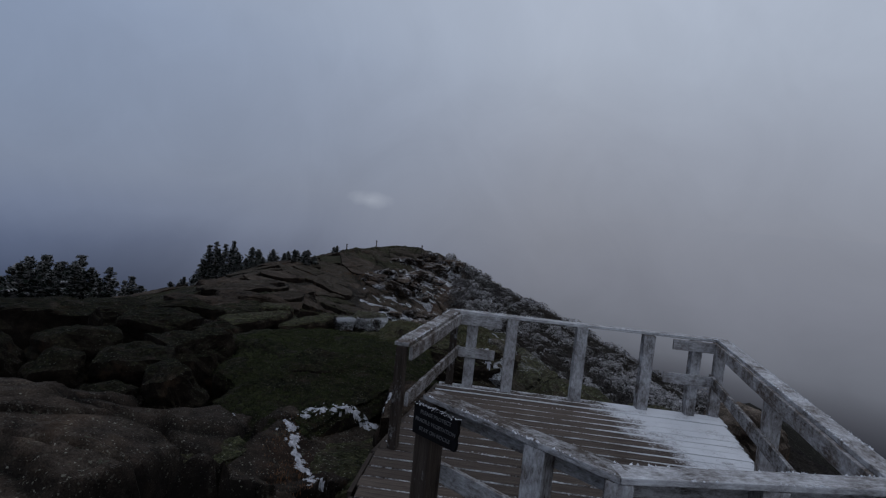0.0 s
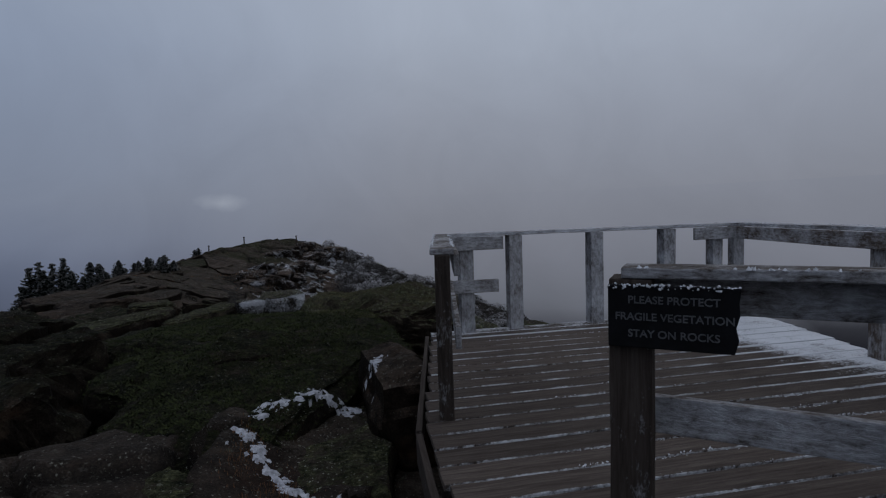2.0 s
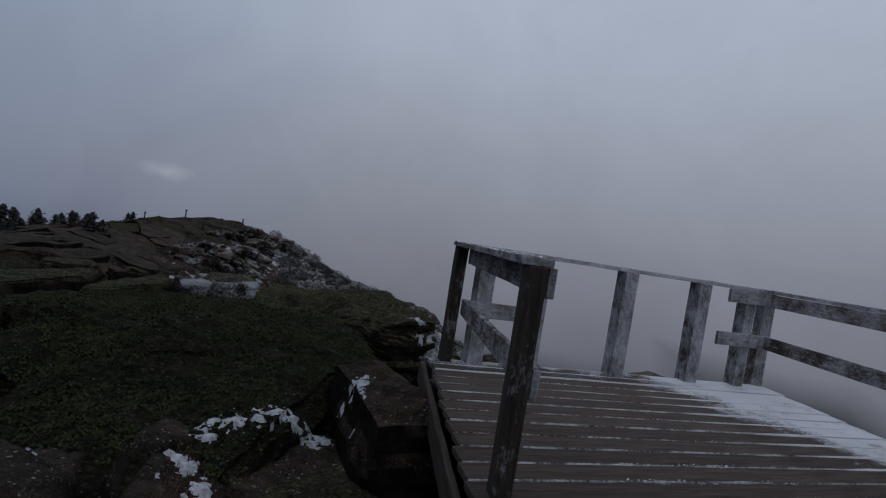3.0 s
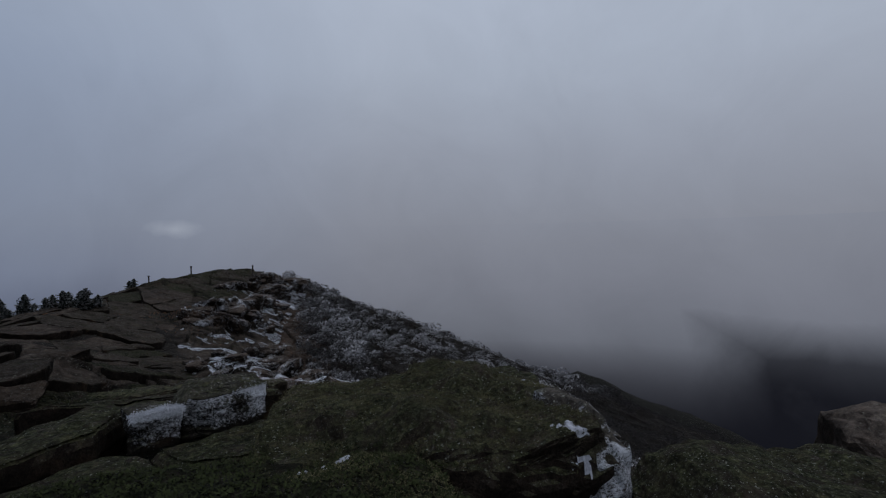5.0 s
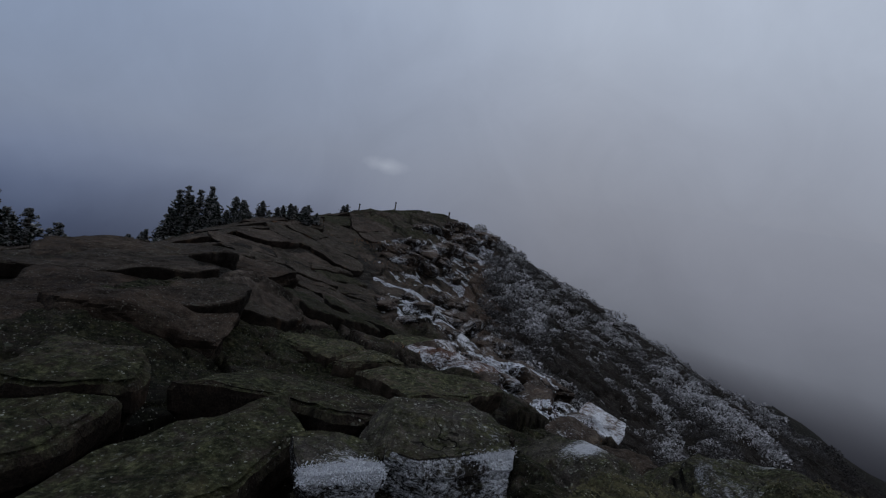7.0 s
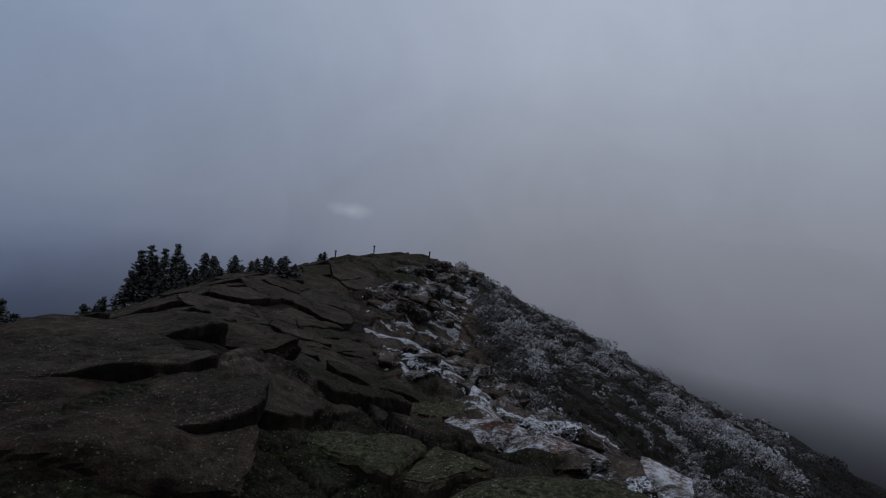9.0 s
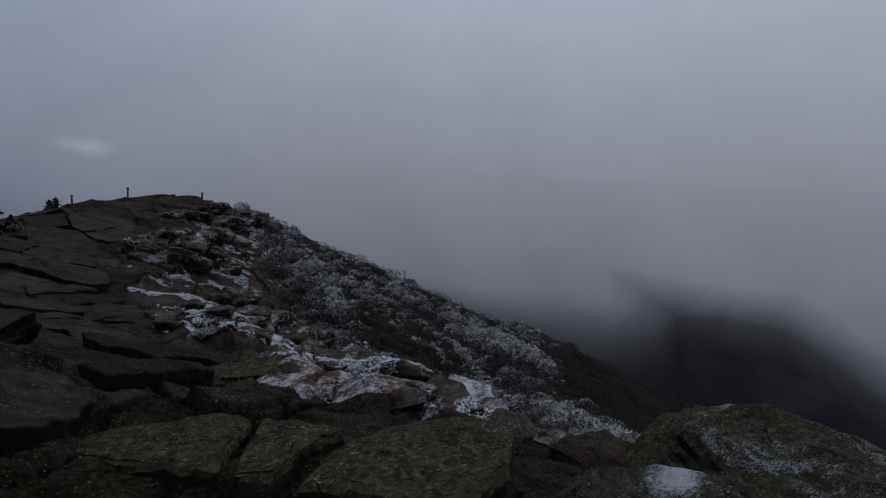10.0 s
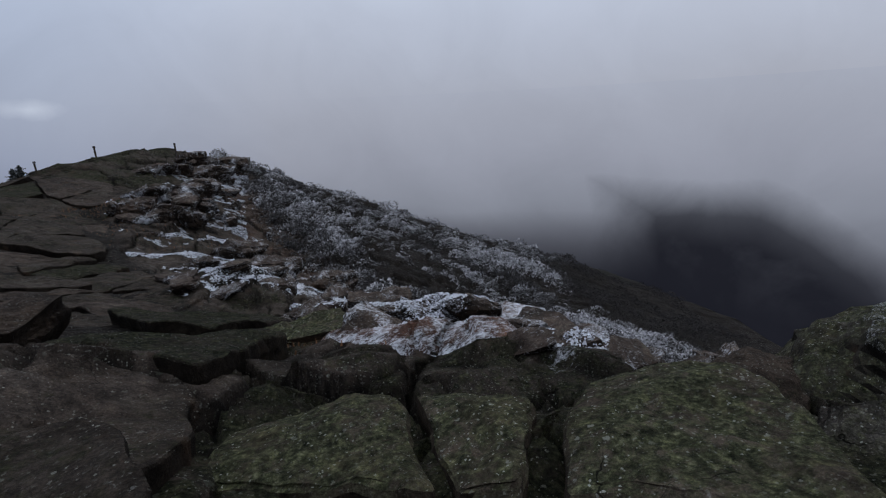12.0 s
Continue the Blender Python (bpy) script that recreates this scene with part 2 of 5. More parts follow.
    hgt = maths(nt, "ADD", maths(nt, "MULTIPLY", mid, 0.8), maths(nt, "ADD", maths(nt, "MULTIPLY", fine, 0.35), maths(nt, "MULTIPLY", mm, maths(nt, "MULTIPLY", noise_tex(nt, pos, 90, 3, 0.8), 0.6))))
    hgt = maths(nt, "SUBTRACT", hgt, maths(nt, "MULTIPLY", crack, 0.5))
    bump(nt, hgt, 1.0, 0.10, bsdf)
    return m


def wood_material(name, frost=0.2, tint=1.0):
    """Weathered grey deck timber, stained by wet, with rime."""
    m, nt, bsdf = material(name)
    tc = nt.nodes.new("ShaderNodeTexCoord")
    oi = nt.nodes.new("ShaderNodeObjectInfo")
    geo = nt.nodes.new("ShaderNodeNewGeometry")
    stretch = nt.nodes.new("ShaderNodeMapping")
    stretch.inputs["Scale"].default_value = (1.2, 22, 22)
    nt.links.new(tc.outputs["Object"], stretch.inputs[0])
    grain = noise_tex(nt, stretch.outputs[0], 2.2, 6, 0.7, 0.4)
    pos = geo.outputs["Position"]
    col = ramp(nt, grain, [(0.3, (0.045 * tint, 0.034 * tint, 0.028 * tint)), (0.5, (0.095 * tint, 0.074 * tint, 0.062 * tint)), (0.75, (0.165 * tint, 0.138 * tint, 0.118 * tint))])
    tone = maths(nt, "MULTIPLY_ADD", oi.outputs["Random"], 0.5)
    nt.nodes[-1].inputs[2].default_value = 0.72
    comb = nt.nodes.new("ShaderNodeCombineColor")
    for i in range(3):
        nt.links.new(tone, comb.inputs[i])
    col = mix(nt, 1.0, col, comb.outputs[0], "MULTIPLY")
    fp = maths(nt, "ADD", maths(nt, "MULTIPLY", noise_tex(nt, pos, 3.0, 6, 0.7), 0.5), maths(nt, "MULTIPLY", noise_tex(nt, pos, 40, 5, 0.8), 0.5))
    if name == "deck_plank_wood":
        at = nt.nodes.new("ShaderNodeSeparateXYZ")
        nt.links.new(pos, at.inputs[0])
        # the rime lies on the side away from the rock, along the far edge, and in the far corner
        right = maths(nt, "MULTIPLY", maths(nt, "SUBTRACT", at.outputs[0], 1.2), 0.55)
        right = maths(nt, "ADD", right, maths(nt, "MULTIPLY", maths(nt, "SUBTRACT", at.outputs[1], 6.0), 0.22))
        back = maths(nt, "MULTIPLY", maths(nt, "SUBTRACT", at.outputs[1], 6.45), 0.75)
        fv = maths(nt, "MAXIMUM", right, back)
        fv = maths(nt, "MINIMUM", fv, 0.70)
        fv = maths(nt, "MAXIMUM", fv, 0.08)
        own = nt.nodes.new("ShaderNodeSeparateXYZ")
        nt.links.new(tc.outputs["Object"], own.inputs[0])
        rim = maths(nt, "MULTIPLY", maths(nt, "SUBTRACT", maths(nt, "ABSOLUTE", own.outputs[1]), 0.066), 60.0, True)
        fv = maths(nt, "ADD", fv, maths(nt, "MULTIPLY", rim, 0.5))
        thr = maths(nt, "SUBTRACT", 0.76, maths(nt, "MULTIPLY", fv, 0.6))
        gain = 8.0
    else:
        along = nt.nodes.new("ShaderNodeMapping")
        along.inputs["Scale"].default_value = (0.35, 1.0, 1.0)
        nt.links.new(tc.outputs["Object"], along.inputs[0])
        fp = maths(nt, "ADD", maths(nt, "MULTIPLY", noise_tex(nt, pos, 4.0, 6, 0.7), 0.55), maths(nt, "MULTIPLY", noise_tex(nt, along.outputs[0], 48, 5, 0.75, 0.5), 0.45))
        thr = 0.78 - 0.6 * frost
        gain = 3.4
        faced = nt.nodes.new("ShaderNodeSeparateXYZ")
        nt.links.new(geo.outputs["Normal"], faced.inputs[0])
        fp = maths(nt, "ADD", fp, maths(nt, "ADD", maths(nt, "MULTIPLY", faced.outputs[0], -0.02), maths(nt, "MULTIPLY", faced.outputs[1], -0.08)))
    ff = maths(nt, "MULTIPLY", maths(nt, "SUBTRACT", fp, thr), gain, True)
    col = mix(nt, maths(nt, "MULTIPLY", ff, 0.85), col, (0.62, 0.63, 0.66))
    nt.links.new(col, bsdf.inputs["Base Color"])
    bsdf.inputs["Roughness"].default_value = 0.8
    bsdf.inputs["Specular IOR Level"].default_value = 0.08
    bump(nt, maths(nt, "ADD", grain, maths(nt, "MULTIPLY", ff, 0.8)), 0.7, 0.008, bsdf)
    return m


def plain_material(name, colour, rough=0.6, vary=0.3, scale=20):
    m, nt, bsdf = material(name)
    geo = nt.nodes.new("ShaderNodeNewGeometry")
    n = noise_tex(nt, geo.outputs["Position"], scale, 5, 0.65)
    col = ramp(nt, n, [(0.3, tuple(c * (1 - vary) for c in colour)), (0.7, tuple(c * (1 + vary) for c in colour))])
    nt.links.new(col, bsdf.inputs["Base Color"])
    bsdf.inputs["Roughness"].default_value = rough
    bsdf.inputs["Specular IOR Level"].default_value = 0.05
    bump(nt, n, 0.4, 0.01, bsdf)
    return m


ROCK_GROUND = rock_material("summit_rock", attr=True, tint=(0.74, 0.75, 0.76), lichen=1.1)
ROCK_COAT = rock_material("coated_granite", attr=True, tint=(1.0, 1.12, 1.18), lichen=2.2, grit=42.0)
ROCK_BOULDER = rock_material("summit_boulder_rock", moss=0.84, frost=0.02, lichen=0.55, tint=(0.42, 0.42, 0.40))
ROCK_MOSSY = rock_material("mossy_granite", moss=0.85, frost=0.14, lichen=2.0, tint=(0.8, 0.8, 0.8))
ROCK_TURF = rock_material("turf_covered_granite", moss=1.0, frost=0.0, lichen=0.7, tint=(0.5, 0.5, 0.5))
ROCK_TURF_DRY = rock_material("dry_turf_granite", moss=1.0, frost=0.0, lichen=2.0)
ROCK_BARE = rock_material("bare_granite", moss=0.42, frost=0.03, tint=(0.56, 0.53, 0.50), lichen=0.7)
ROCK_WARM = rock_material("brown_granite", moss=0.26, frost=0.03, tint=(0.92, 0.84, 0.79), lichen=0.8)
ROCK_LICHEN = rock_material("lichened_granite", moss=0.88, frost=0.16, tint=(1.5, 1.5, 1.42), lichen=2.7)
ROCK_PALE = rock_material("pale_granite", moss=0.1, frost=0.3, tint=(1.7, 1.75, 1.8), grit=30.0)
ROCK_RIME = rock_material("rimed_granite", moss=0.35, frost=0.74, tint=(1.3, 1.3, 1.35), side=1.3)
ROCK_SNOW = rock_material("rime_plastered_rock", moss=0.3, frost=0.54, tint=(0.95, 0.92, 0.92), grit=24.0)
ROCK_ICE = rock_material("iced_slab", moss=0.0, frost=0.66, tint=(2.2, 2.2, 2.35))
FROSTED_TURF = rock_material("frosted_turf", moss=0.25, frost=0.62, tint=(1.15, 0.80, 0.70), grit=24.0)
WOOD_PLANK = wood_material("deck_plank_wood", tint=0.66)
WOOD_POST = wood_material("rail_wood", frost=0.56, tint=0.72)
WOOD_CAP = wood_material("rail_cap_wood", frost=0.56, tint=0.6)
WOOD_RIMED = wood_material("rimed_cap_wood", frost=0.68, tint=0.65)
WOOD_DARK = wood_material("wet_post_wood", frost=0.29, tint=0.42)
RIME = plain_material("rime_ice", (0.50, 0.51, 0.54), 0.7, 0.3, 30)
SIGN_BLACK = plain_material("black_sign_paint", (0.008, 0.008, 0.009), 0.85)
SIGN_TEXT = plain_material("routed_letters", (0.085, 0.085, 0.09), 0.8)

# ---- shape helpers ----


def part(name, bm, mat, parent=None, label=""):
    me = bpy.data.meshes.new(name)
    bm.to_mesh(me)
    bm.free()
    me.materials.append(mat)
    ob = new(name, me)
    if parent is not None:
        ob.parent = parent
    if label:
        tagged(ob, label)
    return ob


def box(bm, size, m=Matrix.Identity(4), bevel=0.0):
    made = bmesh.ops.create_cube(bm, size=1.0, matrix=m @ Matrix.Diagonal((*size, 1)))
    if bevel:
        edges = list({e for v in made["verts"] for e in v.link_edges})
        bmesh.ops.bevel(bm, geom=edges, offset=bevel, segments=2, affect="EDGES", profile=0.6)
    return bm


def lattice(seed, n=256):
    return np.random.RandomState(seed).rand(n, n)


def value_noise(x, y, seed, octaves=4, rough=0.5):
    out, amp, tot = 0.0, 1.0, 0.0
    for o in range(octaves):
        g = lattice(seed + o)
        fx, fy = x * 2**o, y * 2**o
        ix, iy = np.floor(fx).astype(int), np.floor(fy).astype(int)
        u, v = fx - ix, fy - iy
        u, v = u * u * (3 - 2 * u), v * v * (3 - 2 * v)
        a, b = g[ix % 256, iy % 256], g[(ix + 1) % 256, iy % 256]
        c, d = g[ix % 256, (iy + 1) % 256], g[(ix + 1) % 256, (iy + 1) % 256]
        out = out + amp * ((a * (1 - u) + b * u) * (1 - v) + (c * (1 - u) + d * u) * v - 0.5)
        tot += amp
        amp *= rough
    return out / tot * 2


def joint_cells(x, y, seed):
    """Jointed rock: the distance to the nearest joint and a random value for each plate."""
    gx, gy = lattice(seed), lattice(seed + 7)
    gv = lattice(seed + 13)
    ix, iy = np.floor(x).astype(int), np.floor(y).astype(int)
    f1 = np.full(x.shape, 9.0)
    f2 = np.full(x.shape, 9.0)
    val = np.zeros(x.shape)
    for di in (-1, 0, 1):
        for dj in (-1, 0, 1):
            cx, cy = ix + di, iy + dj
            px = cx + 0.1 + 0.8 * gx[cx % 256, cy % 256]
            py = cy + 0.1 + 0.8 * gy[cx % 256, cy % 256]
            d = np.hypot(x - px, y - py)
            near = d < f1
            f2 = np.where(near, f1, np.minimum(f2, d))
            val = np.where(near, gv[cx % 256, cy % 256], val)
            f1 = np.where(near, d, f1)
    return f2 - f1, val


def eased(y, ys, zs):
    t = np.linspace(-60, 200, 1041)
    z = np.interp(t, ys, zs)
    k = np.exp(-0.5 * (np.arange(-16, 17) * 0.25 / 1.3) ** 2)
    z = np.convolve(np.pad(z, 16, mode="edge"), k / k.sum(), mode="valid")
    return np.interp(y, t, z)


CREST_Y = [-60, -8, 0, 4, 6, 8, 13, 16, 20, 23, 26, 30, 38, 44, 50, 55, 60, 68, 80, 90, 150]
CREST_Z = [-8, 0.8, 0.55, 0.1, -0.1, -0.35, -0.6, -0.5, -1.0, -1.5, -2.0, -2.2, -2.0, -1.6, -1.15, -0.85, -0.9, -1.9, -5.0, -7.5, -40]
CREST_X = [-4, -4, -4, -4, -4, -4.2, -5, -7, -9.0, -10.5, -12, -13.5, -15, -13.5, -12, -10.5, -8, -6, -5, -4, 0]
START = [0.15, 0.15, 0.15, 0.15, 0.15, 0.12, 0.11, 0.18, 0.24, 0.22, 0.19, 0.18, 0.22, 0.25, 0.34, 0.42, 0.4, 0.38, 0.36, 0.36, 0.4]
SPUR_AZ, SPUR_EL = [0.5, 0.61, 0.67, 0.76, 0.83, 0.91, 0.95, 1.05, 1.3], [-14.0, -15.3, -16.5, -17.0, -18.2, -20.2, -21.8, -23.5, -26]


def lie_of_land(x, y):
    """The summit ridge without its rocks."""
    zc, xc, s0 = eased(y, CREST_Y, CREST_Z), eased(y, CREST_Y, CREST_X), eased(y, CREST_Y, START)
    zc = zc - 0.5 * np.maximum(y - 140, 0) - 0.4 * np.maximum(-55 - y, 0)
    d = x - xc
    r = np.maximum(d, 0)
    l = np.maximum(-d, 0)
    drop = s0 * r + (0.44 - s0) * (r - 10 * (1 - np.exp(-r / 10)))
    drop = drop + np.interp(y, [0, 18, 28, 45, 56], [0.40, 0.42, 0.75, 0.8, 0.5]) * (l - 4 * (1 - np.exp(-l / 4)))
    drop = drop + 0.22 * np.maximum(r - 75, 0) + 0.25 * np.maximum(l - 60, 0)
    z = zc - 800 * (1 - np.exp(-drop / 800))
    # a wooded spur across the valley head, its skyline shaped to the camera's view
    reach, az = np.hypot(x + 5, y - 14), np.arctan2(x + 5, y - 14)
    top = 0.7 + reach * np.tan(np.radians(np.interp(az, SPUR_AZ, SPUR_EL)))
    spur = np.exp(-(((reach - 185) / 45) ** 2)) * np.clip((az - 0.35) / 0.2, 0, 1) * np.clip((1.6 - az) / 0.3, 0, 1)
    z = z + spur * np.maximum(top - z, 0)
    # the knoll where the walk begins
    z = z + 0.75 * np.exp(-((x - 0.3) ** 2 + (y + 1.2) ** 2) / 1.4)
    z = z - 0.38 * np.exp(-((x + 5.2) ** 2 + (y - 14.5) ** 2) / 1.6) - 0.3 * np.exp(-((x + 1.7) ** 2 + (y - 2.4) ** 2) / 1.5) - 0.85 * np.exp(-(((x + 6.0) / 2.7) ** 4) - ((y - 7.7) / 2.3) ** 4) - 0.4 * np.exp(-(((x + 4.6) / 2.1) ** 4) - ((y - 12.0) / 1.9) ** 4)
    z = z - 0.45 * np.exp(-(((x + 4.6) / 2.0) ** 4) - ((y - 16.1) / 1.35) ** 4)
    # rocky shoulders on the windward side
    z = z + 0.95 * np.exp(-(((x + 0.2) / 2.6) ** 2) - ((y - 22.6) / 1.8) ** 2) + 0.8 * np.exp(-(((x + 4.6) / 2.0) ** 2) - ((y - 29.4) / 1.8) ** 2)
    z = z + 0.7 * np.exp(-(((x + 7.2) / 2.2) ** 2) - ((y - 42.5) / 2.5) ** 2) - 0.45 * np.exp(-(((x - 1.0) / 2.5) ** 2) - ((y - 48.5) / 4.0) ** 2)
    z = z + 0.22 * np.exp(-(((x + 3.7) / 1.3) ** 2) - ((y - 16.0) / 0.9) ** 2)
    return z, d


def ledges(x, y):
    """Where the broken ledges run, large to small, and how high each kind steps."""
    for scale, high, seed in ((0.34, 0.20, 101), (0.80, 0.10, 111), (1.7, 0.04, 121)):
        yield value_noise(x * scale * 0.50 + y * scale * 0.12, y * scale - x * scale * 0.1, seed, 3), high


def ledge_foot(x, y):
    """Shade painted black along the foot of each ledge, with gaps."""
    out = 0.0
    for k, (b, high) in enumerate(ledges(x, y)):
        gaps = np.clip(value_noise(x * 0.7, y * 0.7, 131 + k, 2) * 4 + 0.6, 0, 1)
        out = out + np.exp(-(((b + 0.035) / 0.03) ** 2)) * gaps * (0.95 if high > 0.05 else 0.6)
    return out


RIME_Y, RIME_X = [-60, 8, 12, 16, 20, 25, 30, 40, 50, 58, 90], [3, 1.5, 0.5, -2.0, -4.2, -5.0, -6.3, -9.2, -8.5, -7.5, -4]


def plated(x, y):
    """1 where the bedrock lies open in loose plates, 0 elsewhere."""
    east = np.interp(y, RIME_Y, RIME_X) - 0.2
    west = np.interp(y, [12, 20, 30, 48], [-11, -15, -19, -20])
    south = np.where(x > -6.9, 18.2, 13.4)
    return np.clip((east - x) / 0.8, 0, 1) * np.clip((x - west) / 1.5, 0, 1) * np.clip((y - south) / 0.8, 0, 1) * np.clip((48 - y) / 3, 0, 1)


def land(x, y):
    x, y = np.asarray(x, float), np.asarray(y, float)
    z, d = lie_of_land(x, y)
    far = np.clip((np.hypot(x, y - 15) - 90) / 100, 0, 1)
    bare = plated(x, y)
    rough = (1 - far) * (1 - 0.7 * bare)
    z = z - 0.13 * bare
    wx = x + 0.5 * value_noise(x * 0.5, y * 0.5, 11, 2)
    wy = y + 0.5 * value_noise(x * 0.5, y * 0.5, 21, 2)
    c, s = math.cos(1.0), math.sin(1.0)
    u, v = c * wx + s * wy, -s * wx + c * wy
    e1, v1 = joint_cells(u * 0.32, v * 0.55, 31)
    e2, v2 = joint_cells(u * 0.8, v * 1.2, 51)
    slant = ((v1 * 7.3) % 1 - 0.5) * 0.5 * (e1 - 0.25)
    joint = np.exp(-(e1 / 0.032) ** 4) * 0.36 + np.exp(-(e2 / 0.036) ** 4) * 0.13 * (v1 > 0.3)
    z = z + rough * ((v1 - 0.5) * (0.24 + 0.06 * np.clip((y - 14) / 4, 0, 1)) + (v2 - 0.5) * 0.09 * (v1 > 0.45) + slant * 1.3 - joint)
    z = z + (1 - far) * 0.22 * value_noise(x * 0.22, y * 0.22, 61, 3)
    z = z + rough * ( 0.06 * value_noise(x * 1.3, y * 1.3, 71, 4) + 0.022 * value_noise(x * 6, y * 6, 81, 3))
    # broken ledges across the slope
    for b, high in ledges(x, y):
        z = z + rough * high * np.clip(b / 0.05 + 0.5, 0, 1)
    z = z - rough * 0.15
    z = z + far * 14 * value_noise(x * 0.006, y * 0.006, 91, 4)
    # under the platform the rock stays low
    under = np.clip(1.2 - np.maximum(np.abs(x - 1.25) - 2.1, np.abs(y - 4.8) - 2.3), 0, 1)
    z = np.where((x > -1.2) & (under > 0), np.minimum(z, z * (1 - under) + under * np.minimum(z, -0.75)), z)
    return z


def joint_shade(x, y):
    """How strongly shade is painted black in the joints and under ledges here."""
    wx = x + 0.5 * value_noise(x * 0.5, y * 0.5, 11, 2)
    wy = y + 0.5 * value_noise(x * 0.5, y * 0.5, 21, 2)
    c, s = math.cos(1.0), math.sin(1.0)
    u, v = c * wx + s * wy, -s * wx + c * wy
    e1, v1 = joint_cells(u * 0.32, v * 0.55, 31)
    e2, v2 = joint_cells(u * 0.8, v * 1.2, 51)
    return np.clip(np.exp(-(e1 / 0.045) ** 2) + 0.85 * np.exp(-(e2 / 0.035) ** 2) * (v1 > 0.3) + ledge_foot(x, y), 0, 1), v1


def spread(lo, hi, step, near_lo, near_hi, coarse, out):
    """Grid lines: fine from lo to hi, up to coarse as far as near_lo and near_hi, then ever wider."""
    up, s, p = [], step, hi
    while p < out:
        up.append(p)
        s = min(s * 1.04, coarse) if p < near_hi else min(s * 1.06, 160)
        p += s
    down, s, p = [], step, lo
    while p > -out:
        s = min(s * 1.04, coarse) if p > near_lo else min(s * 1.06, 160)
        p -= s
        down.append(p)
    return np.array(down[::-1] + list(np.arange(lo, hi, step)) + up)


def grid_mesh(name, xs, ys, zf):
    X, Y = np.meshgrid(xs, ys, indexing="ij")
    Z = zf(X, Y)
    nx, ny = X.shape
    co = np.stack([X, Y, Z], -1).reshape(-1, 3)
    i = (np.arange(nx - 1)[:, None] * ny + np.arange(ny - 1)[None]).ravel()
    quads = np.stack([i, i + ny, i + ny + 1, i + 1], 1)
    me = bpy.data.meshes.new(name)
    me.vertices.add(len(co))
    me.vertices.foreach_set("co", co.ravel().astype(np.float32))
    me.loops.add(quads.size)
    me.loops.foreach_set("vertex_index", quads.ravel().astype(np.int32))
    me.polygons.add(len(quads))
    me.polygons.foreach_set("loop_start", np.arange(0, quads.size, 4, dtype=np.int32))
    me.update(calc_edges=True)
    return me, X.ravel(), Y.ravel(), Z.ravel()


def soup(name, tris, mat):
    co = np.concatenate(tris).reshape(-1, 3).astype(np.float32)
    me = bpy.data.meshes.new(name)
    n = len(co) // 3
    me.vertices.add(len(co))
    me.vertices.foreach_set("co", co.ravel())
    me.loops.add(len(co))
    me.loops.foreach_set("vertex_index", np.arange(len(co), dtype=np.int32))
    me.polygons.add(n)
    me.polygons.foreach_set("loop_start", np.arange(0, 3 * n, 3, dtype=np.int32))
    me.update(calc_edges=True)
    me.materials.append(mat)
    return me


# ---- ground ----
xs, ys = spread(-9.5, 2.0, 0.06, -26, 9, 0.19, 3000), spread(3.0, 24, 0.06, -1, 62, 0.17, 3000)
me, gx, gy, gz = grid_mesh("ground", xs, ys, land)
rx = np.interp(gy, RIME_Y, RIME_X)
patchy = value_noise((gx * 0.8 + gy * 0.45) * 0.28, (gy * 0.5 - gx * 0.3) * 0.75, 141, 4)
frost = np.clip((gx - rx + 1.2) / 4.0, 0, 1) * np.clip((gy - 14) / 5, 0, 1) * np.clip((110 - gy) / 40, 0, 1) * np.clip(0.32 + 1.0 * patchy, 0.03, 0.85)


def rime_bands(x, y):
    """Bands of thick rime, placed to fit the camera's view: 1 along them, 0 away."""
    out = np.zeros(np.shape(x))
    for wide, band in ((1.2, ((-4.0, 44.0), (-2.9, 43.5), (-1.0, 39.2), (0.9, 38.6))), (0.8, ((-4.6, 30.0), (-3.6, 30.3), (-2.4, 33.0))), (0.7, ((-2.4, 30.5), (-1.6, 27.0), (-1.8, 23.5))),
                       (0.5, ((-4.0, 24.2), (-2.8, 23.2), (-1.5, 22.1))), (0.6, ((-1.6, 21.6), (-0.8, 22.3), (0.3, 22.9), (1.4, 22.9))), (1.0, ((-6.0, 57.5), (-3.0, 55.0), (0.0, 50.5))),
                       (0.7, ((-3.0, 36.5), (-1.0, 34.0), (0.2, 31.5))), (0.45, ((-6.9, 30.2), (-5.8, 29.6))), (0.5, ((-8.3, 36.2), (-7.7, 33.4))), (0.4, ((-4.2, 28.8), (-3.7, 28.2))),
                       (0.9, ((-8.9, 39.9), (-7.9, 39.6), (-6.6, 42.8))), (0.45, ((-2.4, 17.4), (-1.2, 18.2))), (0.8, ((-3.4, 19.2), (-2.6, 20.4), (-2.2, 21.4)))):
        for (ax, ay), (bx, by) in zip(band, band[1:]):
            f = np.clip(((x - ax) * (bx - ax) + (y - ay) * (by - ay)) / ((bx - ax) ** 2 + (by - ay) ** 2), 0, 1)
            out = np.maximum(out, np.exp(-(((x - ax - f * (bx - ax)) ** 2 + (y - ay - f * (by - ay)) ** 2) / wide**2)))
    return out


